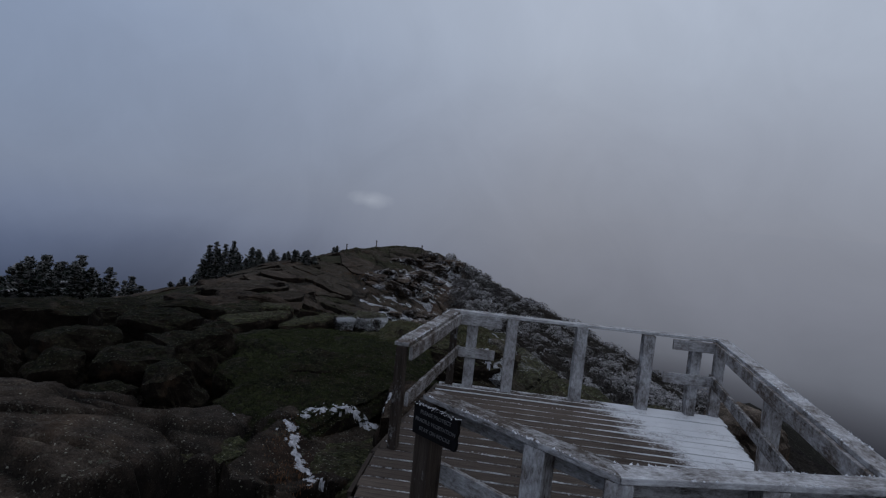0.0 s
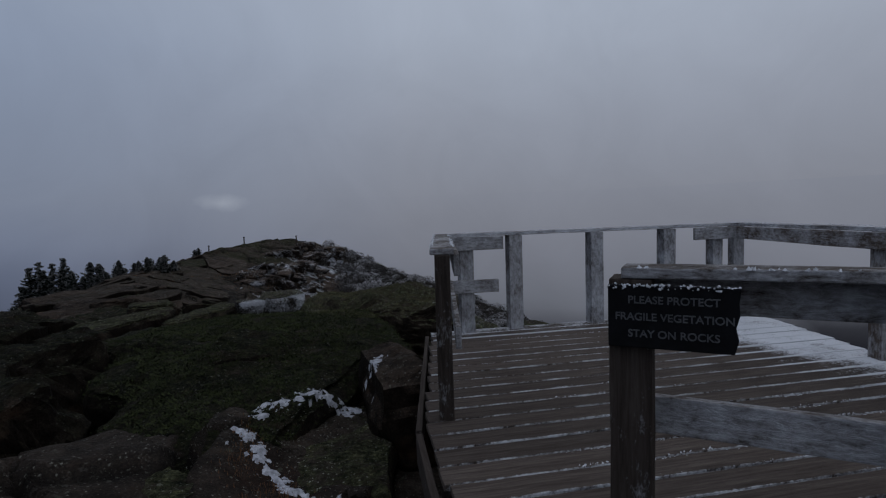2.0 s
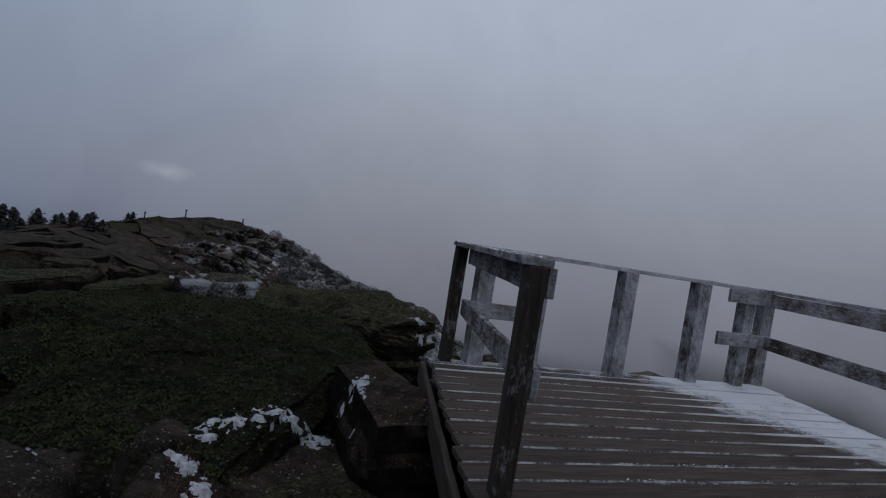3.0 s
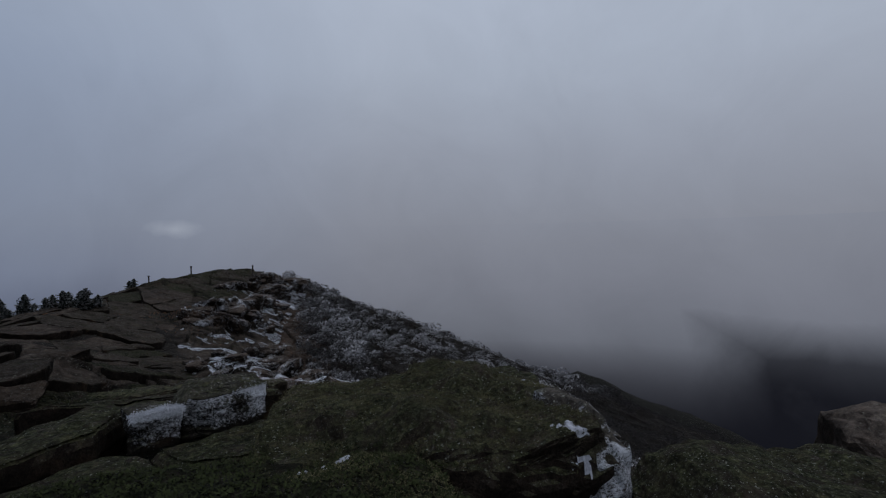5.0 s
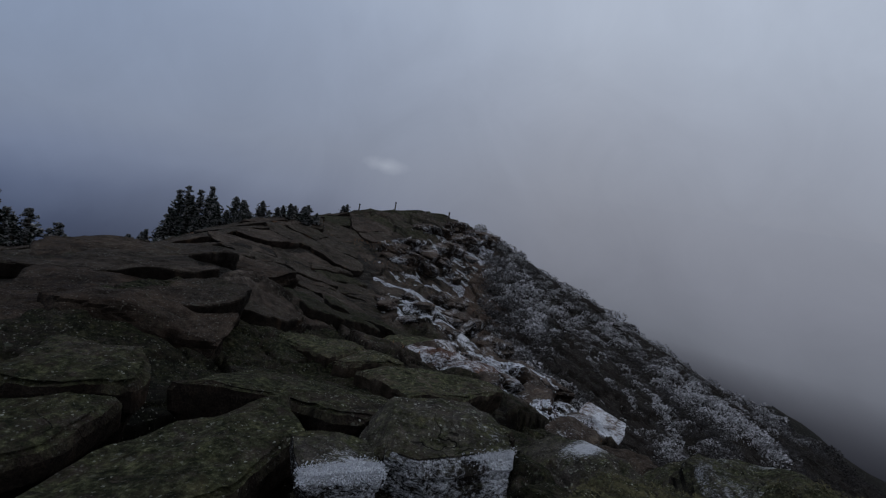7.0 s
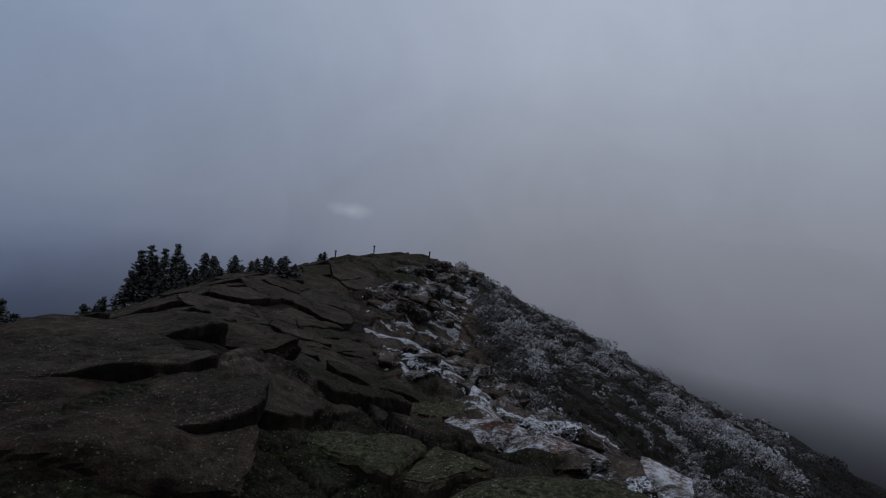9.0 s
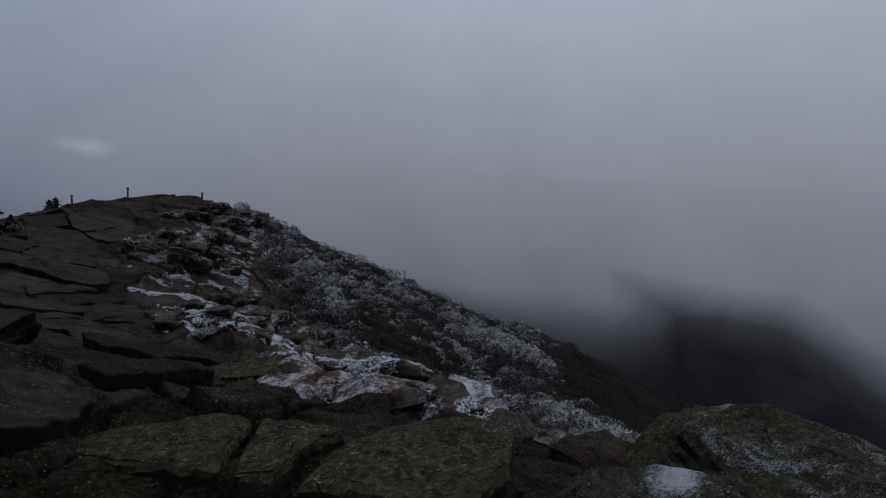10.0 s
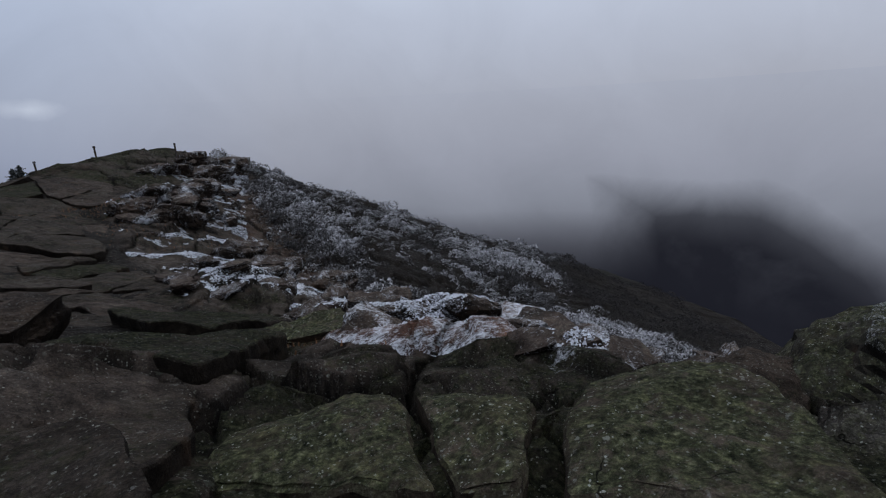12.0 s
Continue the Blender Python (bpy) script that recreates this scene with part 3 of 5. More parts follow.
frost = np.maximum(frost, 0.54 * rime_bands(gx, gy))
frost = np.maximum(frost, 0.30 * np.exp(-((gx + 1.6) ** 2 + (gy - 6.3) ** 2) / 0.6))
moss = 0.46 + 0.5 * np.exp(-((gy - 12) / 7) ** 2) * np.exp(-((gx + 2.5) / 5) ** 2) + 0.35 * np.exp(-((gy - 54) / 8) ** 2) * np.exp(-((gx + 12) / 9) ** 2)
moss = moss + 0.35 * np.clip((np.hypot(gx, gy - 20) - 80) / 60, 0, 1)
turf = np.exp(-((gx + 2.7) / 1.5) ** 2 - ((gy - 21.0) / 1.2) ** 2) * 1.2 + np.exp(-((gx + 17) / 5) ** 2 - ((gy - 45) / 4) ** 2) * 0.9
turf = turf + 0.45 * np.exp(-((gx + 1.9) / 0.4) ** 2 - ((gy - 5.3) / 0.5) ** 2)
turf = turf + np.clip((np.interp(gy, [10, 20, 40, 60], [3, 1.5, -5, -6]) - gx) * -0.3, 0, 0.28) * (gy > 14)
# shade painted black in the joints and in the gaps between plates
soil_shade, tone = joint_shade(gx, gy)
soil_shade = np.maximum(soil_shade, 0.8 * plated(gx, gy))
moss = moss - 0.28 * np.clip((7.5 - gy) / 2, 0, 1)
moss = moss + (((tone * 5.7) % 1) - 0.5) * 0.3
# pits among the boulders and ground by the platform painted black as shade
soil_shade = np.maximum(soil_shade, 0.93 * np.exp(-(((gx + 6.0) / 2.9) ** 4) - ((gy - 7.7) / 2.5) ** 4) + 0.9 * np.exp(-(((gx + 4.6) / 2.1) ** 4) - ((gy - 12.0) / 1.9) ** 4))
soil_shade = np.maximum(soil_shade, 0.6 * np.exp(-(((gx + 2.0) / 1.3) ** 4) - ((gy - 5.0) / 1.2) ** 4))
frost = frost * (1 - 0.6 * plated(gx, gy))
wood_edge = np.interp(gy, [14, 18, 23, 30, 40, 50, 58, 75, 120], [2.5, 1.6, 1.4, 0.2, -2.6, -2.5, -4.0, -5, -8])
# dark ground beneath the shrubs
soil_shade = np.maximum(soil_shade, np.clip((gx - wood_edge - 0.6) / 2.0, 0, 0.93) * np.clip((gy - 12) / 3, 0, 1))
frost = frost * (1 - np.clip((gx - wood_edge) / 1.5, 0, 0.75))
soil_shade = np.maximum(soil_shade, 0.98 * np.clip((np.hypot(gx, gy) - 60) / 30, 0, 1) * (gx > -3))
for nm, vals in (("moss", moss), ("frost", frost), ("turf", turf), ("soil_shade", soil_shade)):
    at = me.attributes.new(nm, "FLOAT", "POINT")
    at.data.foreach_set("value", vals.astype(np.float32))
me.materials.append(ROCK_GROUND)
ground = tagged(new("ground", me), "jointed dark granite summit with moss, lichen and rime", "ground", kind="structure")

# ---- distance: glowing backdrops for the fog over the valley and the mountain in it ----


def way_from_summit(nt):
    geo = nt.nodes.new("ShaderNodeNewGeometry")
    sub = nt.nodes.new("ShaderNodeVectorMath")
    sub.operation = "SUBTRACT"
    sub.inputs[1].default_value = (-2.5, 8, 1.2)
    nt.links.new(geo.outputs["Position"], sub.inputs[0])
    nrm = nt.nodes.new("ShaderNodeVectorMath")
    nrm.operation = "NORMALIZE"
    nt.links.new(sub.outputs[0], nrm.inputs[0])
    return nrm.outputs[0]


def fog_wall():
    # a ring glowing in the sky's colours stands in for fog and hides far ground
    m, nt, bsdf = material("valley_fog")
    nt.nodes.remove(bsdf)
    em = nt.nodes.new("ShaderNodeEmission")
    em.inputs[1].default_value = 4.0
    nt.links.new(cloud_colour(nt, way_from_summit(nt)), em.inputs[0])
    nt.links.new(em.outputs[0], nt.nodes["Material Output"].inputs[0])
    bm = bmesh.new()
    n = 96
    rings = []
    for r, z in ((900, -620), (960, 40)):
        rings.append([bm.verts.new((r * math.sin(2 * math.pi * i / n), 10 + r * math.cos(2 * math.pi * i / n), z)) for i in range(n)])
    for i in range(n):
        bm.faces.new((rings[0][i], rings[0][(i + 1) % n], rings[1][(i + 1) % n], rings[1][i]))
    ob = part("backdrop", bm, m)
    return tagged(ob, "grey fog bank filling the valley below the summit", "fog", kind="structure")


def far_mountain():
    """A dark wooded mountain that glows dimly; painted haze fades its top out."""
    m, nt, bsdf = material("mountain_with_painted_haze")
    nt.nodes.remove(bsdf)
    way = way_from_summit(nt)
    sep = nt.nodes.new("ShaderNodeSeparateXYZ")
    nt.links.new(way, sep.inputs[0])
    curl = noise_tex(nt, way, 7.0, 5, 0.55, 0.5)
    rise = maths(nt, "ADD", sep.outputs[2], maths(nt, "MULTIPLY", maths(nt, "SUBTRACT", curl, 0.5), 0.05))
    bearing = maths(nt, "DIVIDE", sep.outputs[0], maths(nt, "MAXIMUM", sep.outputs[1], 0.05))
    # the painted haze sinks lower to the east, like a falling shoulder
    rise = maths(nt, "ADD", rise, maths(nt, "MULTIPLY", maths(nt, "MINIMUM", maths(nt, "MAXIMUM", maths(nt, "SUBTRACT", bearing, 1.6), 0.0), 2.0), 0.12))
    haze = ramp(nt, maths(nt, "ADD", rise, 0.5), [(0.25, (0.03, 0.03, 0.03)), (0.305, (0.2, 0.2, 0.2)), (0.342, (0.65, 0.65, 0.65)), (0.375, (1, 1, 1))])
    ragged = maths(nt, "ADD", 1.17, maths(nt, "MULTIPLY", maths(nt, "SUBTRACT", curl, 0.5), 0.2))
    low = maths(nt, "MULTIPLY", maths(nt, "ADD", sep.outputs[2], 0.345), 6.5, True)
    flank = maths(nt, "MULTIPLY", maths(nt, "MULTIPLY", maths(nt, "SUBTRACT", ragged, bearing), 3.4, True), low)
    haze = maths(nt, "MAXIMUM", haze, flank)
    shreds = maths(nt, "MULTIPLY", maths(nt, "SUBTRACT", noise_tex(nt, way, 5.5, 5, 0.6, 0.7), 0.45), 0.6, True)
    haze = maths(nt, "MAXIMUM", haze, shreds)
    # the dark tone is a faint glow, thinned out where the haze is painted
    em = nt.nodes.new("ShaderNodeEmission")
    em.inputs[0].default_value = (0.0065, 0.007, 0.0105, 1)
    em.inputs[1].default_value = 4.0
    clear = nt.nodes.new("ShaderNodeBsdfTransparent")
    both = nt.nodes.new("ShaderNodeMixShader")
    nt.links.new(haze, both.inputs[0])
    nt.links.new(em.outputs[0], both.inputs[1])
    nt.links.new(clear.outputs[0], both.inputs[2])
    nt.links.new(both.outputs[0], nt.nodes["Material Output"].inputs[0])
    bm = bmesh.new()
    cols = []
    for i in range(61):
        az = radians(12 + 103 * i / 60)
        side = 1 - max(0.0, (i / 60 - 0.45) / 0.55) ** 1.6
        jag = 6 * math.sin(i * 1.7) + 4 * math.sin(i * 4.1 + 1)
        col = []
        for j in range(9):
            f = j / 8
            top = -560 + (560 - 70 + jag * f) * max(side, 0.02)
            r = 700 + 120 * f
            col.append(bm.verts.new((r * math.sin(az), 10 + r * math.cos(az), -560 + (top + 560) * f)))
        cols.append(col)
    for a, b in zip(cols, cols[1:]):
        for j in range(8):
            bm.faces.new((a[j], b[j], b[j + 1], a[j + 1]))
    return tagged(part("backdrop_mountain", bm, m), "dark distant mountainside half faded out by painted haze", "mountain", kind="structure")


fog_wall()
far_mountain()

# ---- viewing platform ----
RAIL = 1.07


def along(a, b, z, width, height, over=0.0):
    """The pose and size of a board from a to b, centred at height z."""
    a, b = Vector((a[0], a[1], 0)), Vector((b[0], b[1], 0))
    d = b - a
    m = Matrix.Translation((a + b) / 2 + Vector((0, 0, z))) @ Matrix.Rotation(math.atan2(d.y, d.x), 4, "Z")
    return m, (d.length + 2 * over, width, height)


def worn_board(size, seed, crumbs=0.004):
    """A sawn board with softened, slightly wavy edges."""
    bm = bmesh.new()
    box(bm, size, Matrix.Identity(4), min(0.008, size[1] / 6, size[2] / 6))
    if size[0] > 0.5:
        n = max(2, int(size[0] / 0.18))
        for k in range(1, n):
            x = -size[0] / 2 + size[0] * k / n
            bmesh.ops.bisect_plane(bm, geom=bm.verts[:] + bm.edges[:] + bm.faces[:], plane_co=(x, 0, 0), plane_no=(1, 0, 0))
    for v in bm.verts:
        q = v.co * 5 + Vector((seed * 3.7, seed * 1.3, 0))
        v.co += Vector((0, noise.noise(q), noise.noise(q + Vector((9, 4, 2))))) * crumbs
    return bm


def board(name, a, b, z, width, height, mat, parent, over=0.0, shift=0.0, label="", seed=0, tilt=0.0):
    m, size = along(a, b, z, width, height, over)
    ob = part(name, worn_board(size, seed), mat, parent, label)
    ob.matrix_basis = m @ Matrix.Translation((0, shift, 0)) @ Matrix.Rotation(tilt, 4, "X")
    return ob


def post(at, low, high, parent, mat, turn=0.0, size=0.14, deep=None, name="post", label="", seed=0):
    ob = part(name, worn_board((high - low, size, deep or size), seed, 0.003), mat, parent, label)
    ob.matrix_basis = pose(at[0], at[1], (low + high) / 2, 0, 0, turn) @ pose(0, 0, 0, 0, -90, 0)
    return ob


FL, FR, NR, SC, CS, NL = (-0.36, 7.13), (3.32, 7.20), (2.42, 3.08), (0.76, 2.76), (-0.31, 3.56), (-0.76, 4.92)
platform = tagged(new("viewing_platform"), "weathered timber viewing platform with rime-covered rails", "platform")


CRUST = {"rail_rime": [], "plank_rime": []}


def rime_crust(name, a, b, z, width, seed, lump=0.010, thick=0.007, dense=80):
    """Knobs of frost along both edges of a board's top, kept for one joined crust."""
    m, size = along(a, b, z, width, 0.01)
    rnd = random.Random(seed)
    for k in range(int(size[0] * dense)):
        x, y = rnd.uniform(-0.5, 0.5) * size[0], rnd.choice((-1, 1)) * width / 2 * rnd.uniform(0.84, 1.02)
        if noise.noise(Vector((x * 3.1, seed, y * 2))) < -0.05:
            continue
        r, h = lump * rnd.uniform(0.4, 1.2), thick * rnd.uniform(0.6, 1.8)
        ring = [m @ Vector((x + r * rnd.uniform(0.6, 1.3) * math.cos(q), y + r * math.sin(q), -0.002)) for q in (0.2, 1.8, 3.3, 4.9)]
        tip = m @ Vector((x + rnd.uniform(-r, r), y + rnd.uniform(-r, r), h))
        for q in range(4):
            CRUST[name].append(np.array([ring[q], ring[(q + 1) % 4], tip]))


def rail_run(a, b, seed, top=True, crust=0.5, cap=WOOD_CAP):
    board("rail_cap", a, b, RAIL - 0.019, 0.15, 0.038, cap, platform, 0.03, 0, "frosted flat cap board", seed)
    if crust:
        rime_crust("rail_rime", a, b, RAIL, 0.15, seed + 40)
    if top:
        board("top_rail", a, b, RAIL - 0.040 - 0.07, 0.038, 0.14, WOOD_POST, platform, -0.01, -0.09, "", seed + 1)
        board("mid_rail", a, b, 0.50, 0.038, 0.14, WOOD_POST, platform, -0.01, -0.09, "", seed + 2)


rail_run(NL, FL, 1)
rail_run(FL, FR, 5, False, cap=WOOD_RIMED)
rail_run(FR, NR, 9, cap=WOOD_RIMED)
rail_run(NR, SC, 13, cap=WOOD_RIMED)
rail_run(SC, CS, 17)
# short ends of rail at the two far corners, where the view side was left open
for x0, x1, z, s in ((-0.30, 0.30, RAIL - 0.11, 21), (-0.30, 0.24, 0.50, 22), (2.62, 3.22, RAIL - 0.11, 23), (2.54, 3.22, 0.50, 24)):
    board("rail_stub", (x0, 7.13), (x1, 7.13), z, 0.038, 0.14, WOOD_POST, platform, 0.0, -0.09, "short length of rail board", s)

deck_outline = [(-0.92, 4.1), (-0.42, 3.42), (0.74, 2.62), (2.54, 2.96), (3.42, 7.28), (-0.48, 7.24), (-0.90, 4.86)]


def crossing(outline, y):
    hits = []
    for (x0, y0), (x1, y1) in zip(outline, outline[1:] + outline[:1]):
        if (y0 <= y < y1) or (y1 <= y < y0):
            hits.append(x0 + (x1 - x0) * (y - y0) / (y1 - y0))
    return (min(hits), max(hits)) if hits else None


row, y = 0, 2.64
while y < 7.24:
    ends = crossing(deck_outline, y)
    if ends and ends[1] - ends[0] > 0.2:
        rnd = random.Random(row)
        board("plank", (ends[0] + rnd.uniform(-0.012, 0.012), y), (ends[1] + rnd.uniform(-0.012, 0.012), y), -0.019 + rnd.uniform(-0.003, 0.003), 0.164, 0.038, WOOD_PLANK, platform,
              0.0, 0.0, "", 60 + row, rnd.uniform(-0.02, 0.02))
        # frost gathers along the plank's edge
        if rnd.random() < 0.85:
            x0 = rnd.uniform(ends[0], ends[1] - 1.0)
            rime_crust("plank_rime", (x0, y), (min(x0 + rnd.uniform(1.0, 2.4), ends[1]), y), 0.0, 0.158, 400 + row, 0.006, 0.003, 120)
        row, y = row + 1, y + 0.178
        continue
    y += 0.178
for a, b in zip(deck_outline, deck_outline[1:] + deck_outline[:1]):
    board("rim_joist", a, b, -0.14, 0.04, 0.18, WOOD_DARK, platform, -0.02, -0.05)
for x in (0.2, 1.2, 2.2):
    board("joist", (x, 2.9), (x, 7.1), -0.14, 0.05, 0.18, WOOD_DARK, platform)


def foot(at):
    return min(-0.4, float(land(at[0], at[1])) - 0.15)


def turned(a, b):
    return math.degrees(math.atan2(b[1] - a[1], b[0] - a[0]))


for k, (at, turn, size, mat) in enumerate((
    (FL, 0, 0.10, WOOD_DARK), ((-0.10, 7.13), 0, 0.15, WOOD_POST), ((0.45, 7.13), 0, 0.15, WOOD_POST), ((1.41, 7.13), 0, 0.15, WOOD_POST), ((2.32, 7.13), 0, 0.15, WOOD_POST),
    ((2.96, 7.13), 0, 0.13, WOOD_POST), (FR, turned(FR, NR), 0.13, WOOD_POST), ((2.88, 5.14), turned(FR, NR), 0.14, WOOD_POST), (NR, turned(FR, NR), 0.14, WOOD_POST),
    ((1.60, 2.92), 0, 0.14, WOOD_POST), (SC, -15, 0.14, WOOD_POST), ((0.38, 3.04), turned(SC, CS), 0.14, WOOD_POST), (CS, turned(SC, CS), 0.145, WOOD_DARK), (NL, turned(NL, FL), 0.095, WOOD_DARK))):
    post(at, foot(at), RAIL - 0.04, platform, mat, turn, size, None, "post", "", 90 + k)

for name, tris in CRUST.items():
    ob = new(name, soup(name, tris, RIME))
    ob.parent = platform
    tagged(ob, "crust of white rime along the edges", kind="stuff")

# ---- the notice on the rail ----


def lettering(text, size, mat, parent, m):
    cu = bpy.data.curves.new("lettering", "FONT")
    cu.body, cu.size, cu.extrude, cu.align_x, cu.align_y = text, size, 0.002, "CENTER", "CENTER"
    cu.offset = size * 0.012
    tmp = bpy.data.objects.new("lettering", cu)
    me = bpy.data.meshes.new_from_object(tmp)
    bpy.data.objects.remove(tmp)
    me.materials.clear()
    me.materials.append(mat)
    ob = new("lettering", me)
    ob.parent, ob.matrix_basis = parent, m
    return ob


sign = tagged(new("notice_board"), "black wooden notice with routed letters, fixed to the rail", "sign")
d = (Vector((*SC, 0)) - Vector((*CS, 0))).normalized()
out = Vector((-d.y, d.x, 0)) * -1
mid = Vector((*CS, 0)) + d * 0.13 + out * 0.095
rot = Matrix((d, Vector((0, 0, 1)), out)).transposed().to_4x4()
sign.matrix_basis = Matrix.Translation(mid + Vector((0, 0, 0.905))) @ rot
bm = worn_board((0.40, 0.215, 0.03), 7, 0.006)
bmesh.ops.subdivide_edges(bm, edges=[e for e in bm.edges if e.calc_length() > 0.1], cuts=4, use_grid_fill=True)
for v in bm.verts:
    if v.co.x > 0.17:
        v.co.x += 0.014 * noise.noise(Vector((v.co.y * 22, 3, 1))) - 0.01 * (v.co.y < 0)
part("board", bm, SIGN_BLACK, sign)
for text, ty in (("PLEASE PROTECT", 0.058), ("FRAGILE VEGETATION", 0.0), ("STAY ON ROCKS", -0.058)):
    lettering(text, 0.036, SIGN_TEXT, sign, pose(0.005, ty, 0.0165))
bm = bmesh.new()
rnd = random.Random(5)
for k in range(170):
    r = rnd.uniform(0.002, 0.0055)
    bmesh.ops.create_icosphere(bm, subdivisions=1, radius=r, matrix=Matrix.Translation((rnd.uniform(-0.20, 0.20), 0.105 + rnd.uniform(-0.008, 0.006), rnd.uniform(-0.01, 0.02))))
part("rime", bm, RIME, sign, "crust of white rime along the top edge")

# ---- trail markers on the hilltop ----
bm = box(bmesh.new(), (0.10, 0.10, 1.25), pose(0, 0, 0.42), 0.012)
box(bm, (0.17, 0.05, 0.12), pose(0, 0, 0.98), 0.01)
marker = part("trail_marker", bm, WOOD_DARK)
tagged(marker, "thin dark wooden post marking the trail on the hilltop", "post", "trail markers")
for i, (px, py, zt) in enumerate(((-15.75, 55.9, -1.07), (-11.9, 54, -0.25), (-7.35, 58.6, 0.25))):
    m = pose(px, py, min(zt - 1.04, float(land(px, py)) + 0.1), 0, 0, 20 * i)
    if i == 0:
        marker.matrix_basis = m
    else:
        copy_thing(marker, m)

# ---- rocks ----


def rock_mesh(seed, half, boxy=0.3, cuts=7, rough=0.05, sub=14, under=0.3):
    """A weathered, jointed block: a cube, its corners rounded off (boxy: 0 keeps them), cut by planes and roughened."""
    rnd = random.Random(seed)
    bm = bmesh.new()
    bmesh.ops.create_cube(bm, size=2.0)
    bmesh.ops.subdivide_edges(bm, edges=bm.edges[:], cuts=sub, use_grid_fill=True)
    planes = []
    for k in range(cuts):
        n = Vector((rnd.gauss(0, 1), rnd.gauss(0, 1), rnd.gauss(0.1, 0.55))).normalized()
        planes.append((n, rnd.uniform(0.88, 1.12)))
    off = Vector((seed * 1.37, seed * 0.71, seed * 2.1))
    h = Vector(half)
    skew = Vector((rnd.uniform(-0.18, 0.18), rnd.uniform(-0.18, 0.18), 0))
    for v in bm.verts:
        c = v.co.copy()
        p = c.lerp(c.normalized() * 1.16, boxy)
        for n, d in planes:
            e = p.dot(n) - d
            if e > 0:
                p -= n * e
        p += skew * p.z
        pinch = 1 - under * min(1, max(0, 0.45 - p.z))
        p.x, p.y = p.x * pinch, p.y * pinch
        w = Vector((p.x * h.x, p.y * h.y, p.z * h.z))
        q = w + off
        g = noise.noise(q * 1.1) * rough * 2.4 + noise.noise(q * 3.5) * rough * 1.1 + noise.noise(q * 11.0) * rough * 0.5
        ledge = noise.noise(Vector((q.x * 0.9, q.y * 0.9, q.z * 5)))
        step = (0.5 if ledge > 0.1 else -0.5 if ledge < -0.2 else 0.0) * rough
        v.co = w + c.normalized() * (g + step)
    me = bpy.data.meshes.new("rock")
    bm.to_mesh(me)
    bm.free()
    return me


def rock(name, x, y, top, half, turn, mat, label, seed, group="", boxy=0.3, cuts=7, rough=0.05, sub=14, tilt=(0, 0), category="rock", under=0.3):
    me = rock_mesh(seed, half, boxy, cuts, rough, sub, under)
    me.materials.append(mat)
    ob = new(name, me)
    ob.matrix_basis = pose(x, y, top - half[2] * 0.97, tilt[0], tilt[1], turn)
    return tagged(ob, label, category, group)


def plate(name, outline, top, thick, mat, label, seed, group="", dome=0.03, slope=(0, 0), under=0.14, rough=0.026, n=90, soft=0.085, rings=10, category="rock"):
    """A slab of jointed rock: a rounded outline, a gently domed top, worn edges and an undercut side."""
    pts = [Vector((x, y, 0)) for x, y in outline]
    c = sum(pts, Vector()) / len(pts)
    lens = [(b - a).length for a, b in zip(pts, pts[1:] + pts[:1])]
    total, rim = sum(lens), []
    for k in range(n):
        s = total * k / n
        for a, b, l in zip(pts, pts[1:] + pts[:1], lens):
            if s <= l:
                rim.append(a.lerp(b, s / l))
                break
            s -= l
    for _ in range(2):
        rim = [(rim[k - 1] + rim[k] * 2 + rim[(k + 1) % len(rim)]) / 4 for k in range(len(rim))]
    off = Vector((seed * 1.7, seed * 0.9, seed * 2.3))
    levels = [(r / rings, 0.0, 0.0) for r in range(1, rings)]
    levels += [(1, soft * 1.2, 0.0), (1, soft * 0.35, soft * 0.3), (1, 0, soft), (1, 0.01, soft + 0.3 * (thick - soft)), (1, under * 0.6, soft + 0.45 * (thick - soft)), (1, under, thick * 0.75), (1, under * 1.3, thick)]
    bm = bmesh.new()

    def vert(p, r, drop):
        q = p - c
        z = top + slope[0] * q.x + slope[1] * q.y + dome * (1 - r * r) - drop
        w = Vector((p.x, p.y, z)) + off
        z += noise.noise(w * 1.3) * rough * 2.6 + noise.noise(w * 5) * rough + noise.noise(w * 16) * rough * 0.45
        side = noise.noise(w * 1.7) * 0.10 + noise.noise(w * 6) * 0.03 + noise.noise(w * 17) * 0.012 + (noise.noise(Vector((w.x, w.y, w.z * 6))) * 0.02 if drop else 0)
        out = q.normalized() * side * min(1, r) ** 2 if q.length > 0 else q
        return bm.verts.new((p.x + out.x - c.x, p.y + out.y - c.y, z - top))

    loops = []
    for f, inset, drop in levels:
        row = []
        for p in rim:
            u = (c - p)
            row.append(vert(c - u * f + u.normalized() * inset, f, drop))
        loops.append(row)
    hub = vert(c, 0.001, 0)
    for k in range(n):
        j = (k + 1) % n
        bm.faces.new((hub, loops[0][k], loops[0][j]))
        for a, b in zip(loops, loops[1:]):
            bm.faces.new((a[k], b[k], b[j], a[j]))
    bm.faces.new(loops[-1][::-1])
    bmesh.ops.recalc_face_normals(bm, faces=bm.faces[:])
    ob = part(name, bm, mat)
    ob.location = (c.x, c.y, top)
    return tagged(ob, label, category, group)


